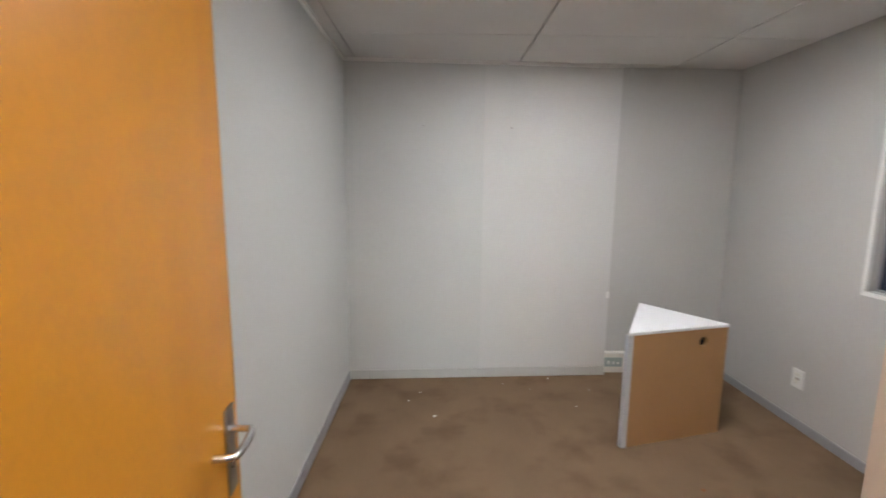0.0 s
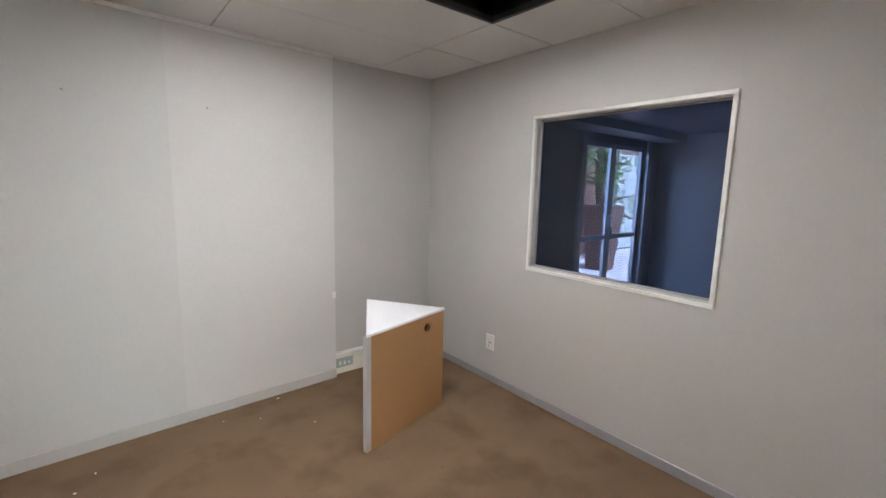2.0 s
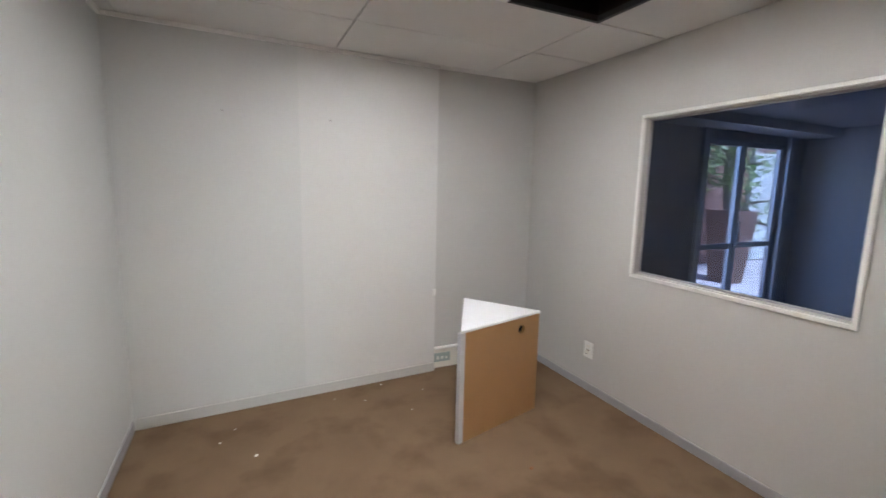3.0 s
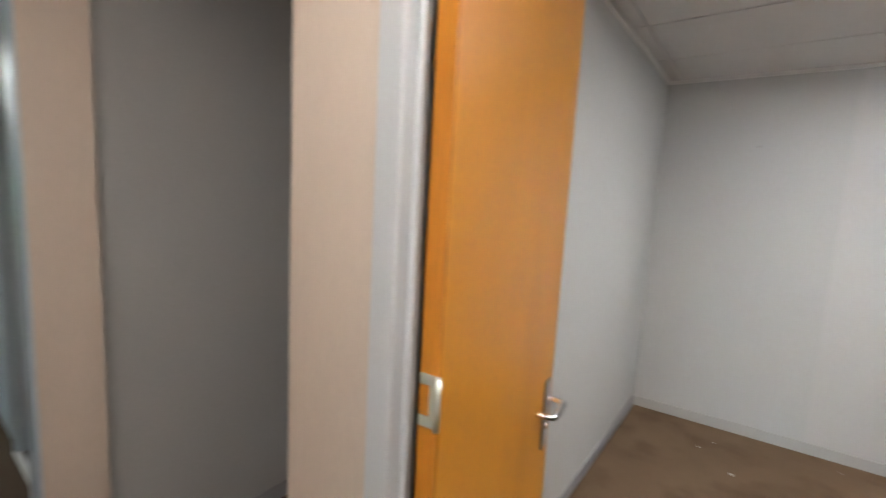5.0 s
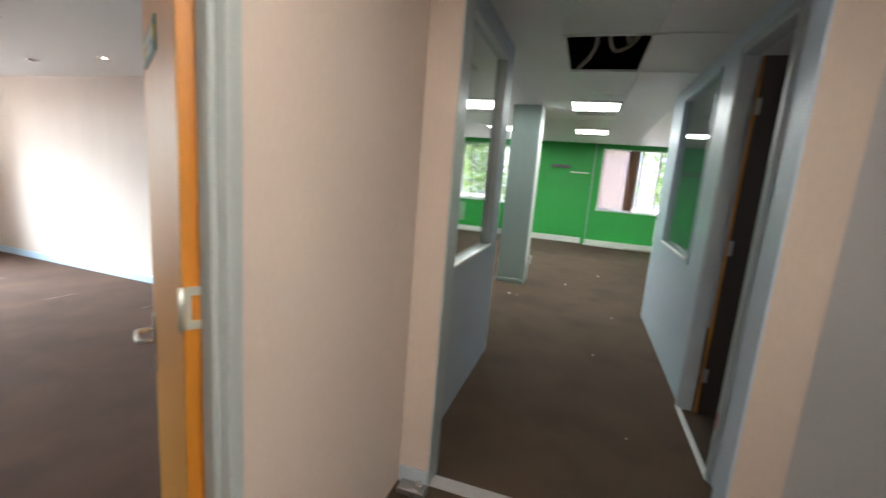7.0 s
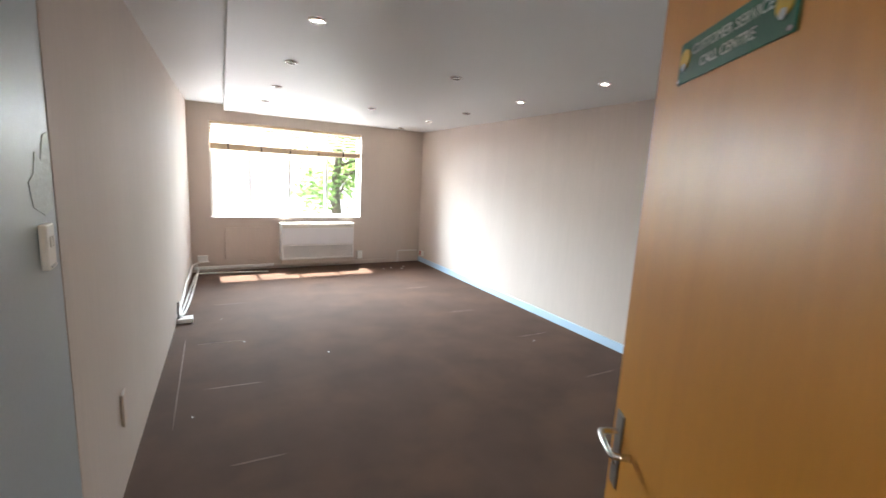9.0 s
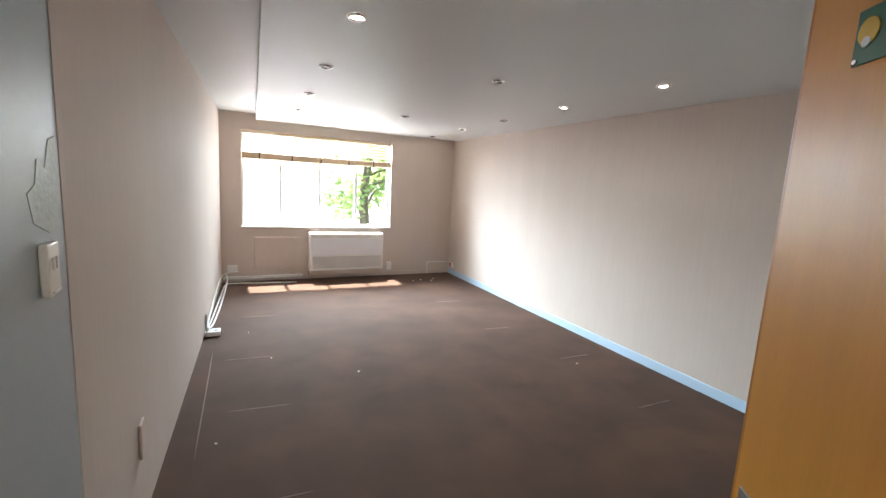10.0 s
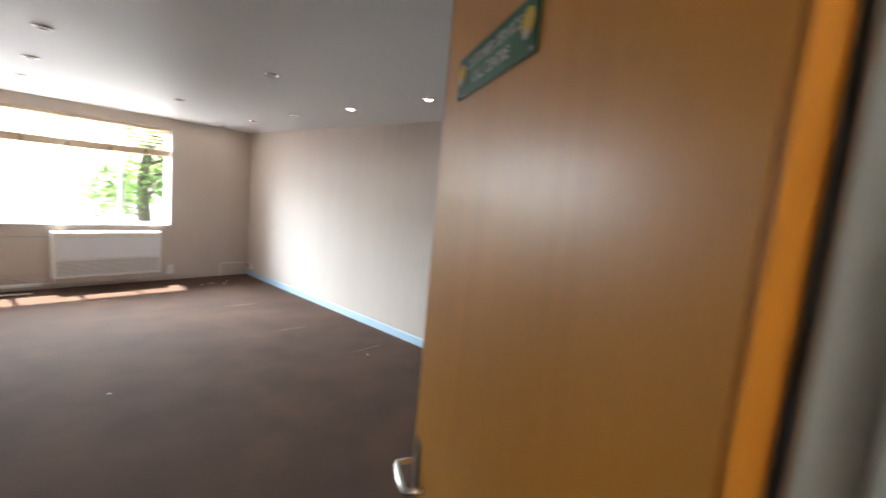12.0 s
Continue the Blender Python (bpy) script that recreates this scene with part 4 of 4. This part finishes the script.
part("pivot", tube([(0.012, 0.03, 0.03), (0.012, 0.03, 0.055)], 0.02, 14), CHROME, fs)
structure("threshold", "white threshold strip at the dark doorway", "threshold", rounded(boxes((-3.215, -2.37, 0.03, 0.062, 0, 0.012)), 0.003, 1), WHITE)

# glazing of the corridor partitions
g1 = thing("window_3", "corridor glazing in a blue-grey frame", "window", kind="structure")
frame_x(g1, "window_frame", -3.295, -2.175, -1.542, -1.458, 0.975, 2.445, 0.03, STEEL_C)
part("window_sill", rounded(boxes((-3.26, -2.21, -1.467, -1.448, 1.001, 1.015)), 0.002, 1), WHITE, g1)
part("pane", boxes((-3.263, -2.207, -1.503, -1.497, 1.007, 2.413)), GLASS, g1).visible_shadow = False
g2 = thing("window_4", "partition window with pale blue frame and dark room behind", "window", kind="structure")
frame_x(g2, "window_frame", -4.905, -3.665, 0.043, 0.125, 0.975, 2.465, 0.03, PALE_BLUE)
part("window_sill", rounded(boxes((-4.87, -3.70, 0.025, 0.055, 1.006, 1.025)), 0.002, 1), WHITE, g2)
part("pane", boxes((-4.873, -3.697, 0.077, 0.083, 1.01, 2.43)), GLASS, g2).visible_shadow = False
df = thing("door_frame_dark", "grey steel door frame of the unlit room", "door frame", kind="structure")
for r in ((-3.24, -3.18, 0.037, 0.135, 0, 2.47), (-2.405, -2.345, 0.037, 0.135, 0, 2.47), (-3.178, -2.407, 0.037, 0.135, 2.41, 2.47)):
    part("jamb", rounded(boxes(r), 0.005, 1), BLUE_GREY, df)
dd = thing("door_dark", "dark brown door ajar into the unlit room", "door", at=Matrix.Translation((-3.155, 0.145, 0)))
part("leaf", rounded(boxes((-0.02, 0.02, 0.009, 0.78, 0.01, 2.40)), 0.003, 1), BROWNDOOR, dd)
part("lipping", rounded(boxes((-0.02, 0.02, 0, 0.0085, 0.01, 2.40)), 0.001, 1), WOOD_EDGE, dd, "orange hardwood edge strip")
for z in (0.3, 1.2, 2.1):
    part("hinge", boxes((0.0205, 0.024, 0.002, 0.03, z - 0.05, z + 0.05)), PLATE, dd)
part("lever_handle", tube(bend([(0.02, 0.70, 1.05), (0.07, 0.70, 1.05), (0.075, 0.62, 1.05)]), 0.01, 8), CHROME, dd)

thing("paint_smear", "small red paint smear on the door frame", "paint smear", rounded(boxes((-2.385, -2.368, 0.0345, 0.0375, 0.30, 0.40)), 0.001, 1), RED)

# hatch cables
for pts in ([(-3.47, -0.95, 2.88), (-3.72, -0.85, 2.70), (-4.02, -0.89, 2.64), (-4.27, -0.99, 2.60)], [(-3.52, -0.69, 2.88), (-3.77, -0.75, 2.73), (-3.97, -0.69, 2.66), (-3.77, -0.55, 2.70), (-3.42, -0.52, 2.88)], [(-3.42, -0.61, 2.93), (-3.67, -0.63, 2.76), (-3.87, -0.59, 2.70), (-3.62, -0.51, 2.83)]):
    thing("hatch_cable", "dusty flexible conduit hanging in the hatch", "conduit", tube(bend(pts, 8), 0.016, 8), DIRTY_CABLE, group="hatch conduits")

col = thing("column", "square grey-green painted column with pale edges", "column")
part("shaft", rounded(boxes((-6.64, -6.24, -1.905, -1.505, 0, CH + 0.02)), 0.008, 2), COLUMN_PAINT, col)
part("plinth", rounded(boxes((-6.652, -6.228, -1.917, -1.493, 0, 0.06)), 0.004, 1), COLUMN_PAINT, col)
part("corner_strip", boxes((-6.65, -6.25, -1.504, -1.499, 0.065, CH)), WHITE, col, "white painted side face")
part("socket_box", rounded(boxes((-6.52, -6.42, -1.498, -1.45, 0.28, 0.40)), 0.004, 1), WHITE, col, "white socket box")

vent = thing("wall_vent", "dark slotted air vent on the green wall", "vent")
part("housing", rounded(boxes((XG, XG + 0.05, -1.73, -1.23, 1.925, 2.005)), 0.004, 1), BLACK, vent)
for k in range(3):
    part("slat", boxes((XG + 0.051, XG + 0.058, -1.72, -1.24, 1.935 + k * 0.024, 1.945 + k * 0.024)), SKIRT_GREY, vent)
thing("wall_rail", "thin white rail on the green wall", "rail", rounded(boxes((XG, XG + 0.05, -1.22, -0.77, 1.815, 1.845)), 0.003, 1), WHITE)
thing("radiator", "white wall heater under the window", "heater", rounded(boxes((XG + 0.001, XG + 0.13, 0.96, 1.56, 0.28, 0.80)), 0.01, 2), WHITE)
for k, (y0, y1) in enumerate(((-0.7, 0.9), (-0.2, 1.4))):
    thing("floor_cable", "loose cable along the office skirting", "cable", tube(bend([(XG + 0.2, y0, 0.02), (XG + 0.28, (y0 + y1) / 2, 0.02), (XG + 0.18, y1, 0.02)], 6), 0.02, 6), DIRTY_CABLE if k else CABLE, group="loose cables")


def office_window(name, y0, y1, z0, z1, cuts):
    w = thing(name, "white framed office window", "window", kind="structure")
    frame_y(w, "window_frame", XG - 0.15, XG - 0.09, y0, y1, z0, z1, 0.035, WHITE)
    ys = [y0, *cuts, y1]
    for y in cuts:
        part("mullion", rounded(boxes((XG - 0.148, XG - 0.092, y - 0.025, y + 0.025, z0 + 0.036, z1 - 0.036)), 0.004, 1), WHITE, w)
    part("window_sill", rounded(boxes((XG - 0.088, XG + 0.03, y0 - 0.02, y1 + 0.02, z0 - 0.02, z0 + 0.008)), 0.003, 1), WHITE, w)
    for a, b in zip(ys, ys[1:]):
        part("pane", boxes((XG - 0.124, XG - 0.118, a + 0.027, b - 0.027, z0 + 0.036, z1 - 0.036)), GLASS, w).visible_shadow = False


office_window("window_5", -0.48, 1.26, 0.92, 2.475, (0.46, 0.88))
office_window("window_6", -5.1, -2.33, 0.90, 2.43, (-4.15, -3.25))
office_window("window_7", -8.0, -6.1, 0.90, 2.43, (-7.1,))


def curtain(y0, y1, material, label):
    bm = bmesh.new()
    n = 40
    lo, hi = [], []
    for k in range(n + 1):
        y = y0 + (y1 - y0) * k / n
        x = XG - 0.06 + 0.018 * math.sin(k * 1.3) + 0.006 * math.sin(k * 2.9)
        lo.append(bm.verts.new((x, y, 0.96)))
        hi.append(bm.verts.new((x + 0.004, y, 2.44)))
    for k in range(n):
        bm.faces.new((lo[k], lo[k + 1], hi[k + 1], hi[k])).smooth = True
    thing("curtain", label, "curtain", bm, material)


curtain(-0.46, 0.13, SHEER, "pale pinkish sheer curtain drawn over half the office window")
curtain(0.14, 0.40, CURTAIN, "brown gathered curtain hanging at the office window")

# ---- lobby behind the tinted window ----
wall_x("wall_lobby_glass", "dark lobby wall with glazed double doors", 3.2, 3.3, 2.489, 6.5, 0, TOP, [(4.53, 5.98, 0, 2.12)], GREY_DARK)
wall_y("wall_lobby_end", "pale lobby end wall", 6.4, 6.5, -0.6, 3.2, 0, TOP, [], WHITE)
wall_x("wall_lobby_back", "dark lobby wall", -0.6, -0.5, 2.489, 6.4, 0, TOP, [], GREY_DARK)
wall_y("wall_lobby_side", "lobby side wall", 2.489, 2.50, -0.5, 0.22, 0, TOP, [], GREY_DARK)
structure("ceiling_lobby", "grey lobby ceiling with dropped beam", "ceiling", boxes((2.489, 6.4, -0.5, 3.2, 2.32, 2.36), (2.489, 6.4, 2.85, 3.198, 2.22, 2.318)), PLASTER)
gd = thing("door_lobby", "aluminium framed glazed double door", "door", kind="structure")
for a, b in ((4.53, 5.20), (5.21, 5.98)):
    frame_x(gd, "stile", a, b, 3.22, 3.27, 0.004, 2.118, 0.05, ALU)
    part("middle_rail", rounded(boxes((a + 0.06, b - 0.06, 3.225, 3.265, 0.90, 0.96)), 0.003, 1), ALU, gd)
    part("pane", boxes((a + 0.06, b - 0.06, 3.242, 3.248, 0.06, 2.07)), GLASS, gd).visible_shadow = False
part("pull_handle", tube(bend([(5.17, 3.218, 0.95), (5.17, 3.16, 0.97), (5.17, 3.16, 1.2), (5.17, 3.218, 1.22)], 5), 0.012, 8), CHROME, gd)
for x in (4.43, 6.0):
    structure("trim", "aluminium strip beside the lobby doors", "trim", boxes((x, x + 0.09, 3.16, 3.198, 0, 2.3)), ALU)

# court outside the lobby: brick wall, planter, pale gate
court = structure("court_wall", "red brick wall of the outer court", "wall", boxes((3.0, 24, 6.6, 6.8, -0.14, 4.0)), BRICK)
gate = thing("court_gate", "pale painted sheet gate in the court", "gate", boxes((11.2, 12.9, 6.50, 6.56, -0.1, 2.5), (11.12, 11.22, 6.48, 6.58, -0.14, 2.6), (12.88, 12.98, 6.48, 6.58, -0.14, 2.6)), CONCRETE)
pot = bmesh.new()
for (z0, a), (z1, b) in (((-0.14, 0.20), (1.22, 0.30)),):
    v = [pot.verts.new((sx * r, sy * r, z)) for z, r in ((z0, a), (z1, b), (z1, b - 0.04), (z1 - 0.1, b - 0.05)) for sx, sy in ((-1, -1), (1, -1), (1, 1), (-1, 1))]
    for k in range(3):
        for q in range(4):
            pot.faces.new((v[k * 4 + q], v[k * 4 + (q + 1) % 4], v[k * 4 + 4 + (q + 1) % 4], v[k * 4 + 4 + q]))
    pot.faces.new(v[12:16])
    pot.faces.new(v[0:4][::-1])
thing("planter", "tall tapered dark brown planter outside the doors", "planter", pot, BROWN_POT, at=Matrix.Translation((8.3, 5.15, 0)))


# ---- trees and buildings outside ----
def foliage(bm, centre, radius, count, rnd, size):
    for _ in range(count):
        d = Vector((rnd.gauss(0, 1), rnd.gauss(0, 1), rnd.gauss(0, 0.8))).normalized() * radius * rnd.random() ** 0.45
        c = Vector(centre) + d
        u = Vector((rnd.gauss(0, 1), rnd.gauss(0, 1), rnd.gauss(0, 0.6))).normalized()
        w = u.orthogonal().normalized()
        s = size * rnd.uniform(0.6, 1.4)
        vs = [bm.verts.new(c + q) for q in (-u * s, w * s * 0.45, u * s, -w * s * 0.45)]
        bm.faces.new(vs)


def tree(x, y, h, spread, seed, label, size=0.11, count=260):
    rnd = random.Random(seed)
    ob = thing("tree", label, "tree", at=Matrix.Translation((x, y, -0.14)))
    tr = bmesh.new()
    add_tube(tr, bend([(0, 0, 0), (0.1, 0.05, h * 0.3), (-0.05, 0.1, h * 0.6), (0.1, 0, h * 0.9)], 4), [0.16 - 0.009 * k for k in range(13)], 8)
    cr = bmesh.new()
    for k in range(16):
        a, z0 = rnd.uniform(0, 6.28), h * rnd.uniform(0.15, 0.8)
        r = spread * rnd.uniform(0.5, 1.0)
        end = Vector((math.cos(a) * r, math.sin(a) * r, z0 + rnd.uniform(0.0, 0.9)))
        mid = Vector((end.x * 0.5, end.y * 0.5, (z0 + end.z) / 2 + 0.15))
        add_tube(tr, bend([(0, 0, z0), mid, end], 3), [0.05, 0.045, 0.04, 0.035, 0.03, 0.022, 0.012], 6)
        for q in (mid, end, mid.lerp(end, 0.5)):
            foliage(cr, q, spread * rnd.uniform(0.25, 0.42), count // 3, rnd, size)
    part("trunk", tr, BARK, ob)
    part("crown", cr, LEAF, ob, "loose green leaves with gaps")


tree(-3.5, -13.6, 4.6, 2.3, 3, "leafy green tree outside the long room window", size=0.09, count=300)
tree(-7.4, -16.5, 5.0, 2.4, 8, "leafy green tree beyond the window")
tree(-16.5, 2.6, 4.5, 1.8, 12, "green tree outside the office windows", count=180)
tree(-16.0, -4.6, 4.6, 1.9, 15, "green tree outside the office windows", count=180)
tree(9.6, 6.0, 3.8, 1.0, 21, "climbing shrub against the brick court wall", size=0.07, count=54)


def facade(name, label, x, y0, y1, h):
    ob = thing(name, label, "building")
    part("wall", boxes((x - 6, x, y0, y1, -0.14, h)), CONCRETE, ob)
    part("roof", boxes((x - 6.2, x + 0.3, y0 - 0.2, y1 + 0.2, h + 0.004, h + 0.25)), CONCRETE, ob)
    for k in range(int((y1 - y0) / 2.4)):
        for s in range(int(h / 3.0)):
            y, z = y0 + 0.8 + k * 2.4, 0.7 + s * 3.0
            w = part("window", boxes((x + 0.003, x + 0.05, y, y + 1.2, z, z + 1.5)), WHITE, ob)
            part("pane", boxes((x + 0.052, x + 0.056, y + 0.06, y + 1.14, z + 0.06, z + 1.44)), SKIRT_GREY, w)


facade("apartment_building", "brick building opposite with rows of windows", -42, -30, 30, 7)
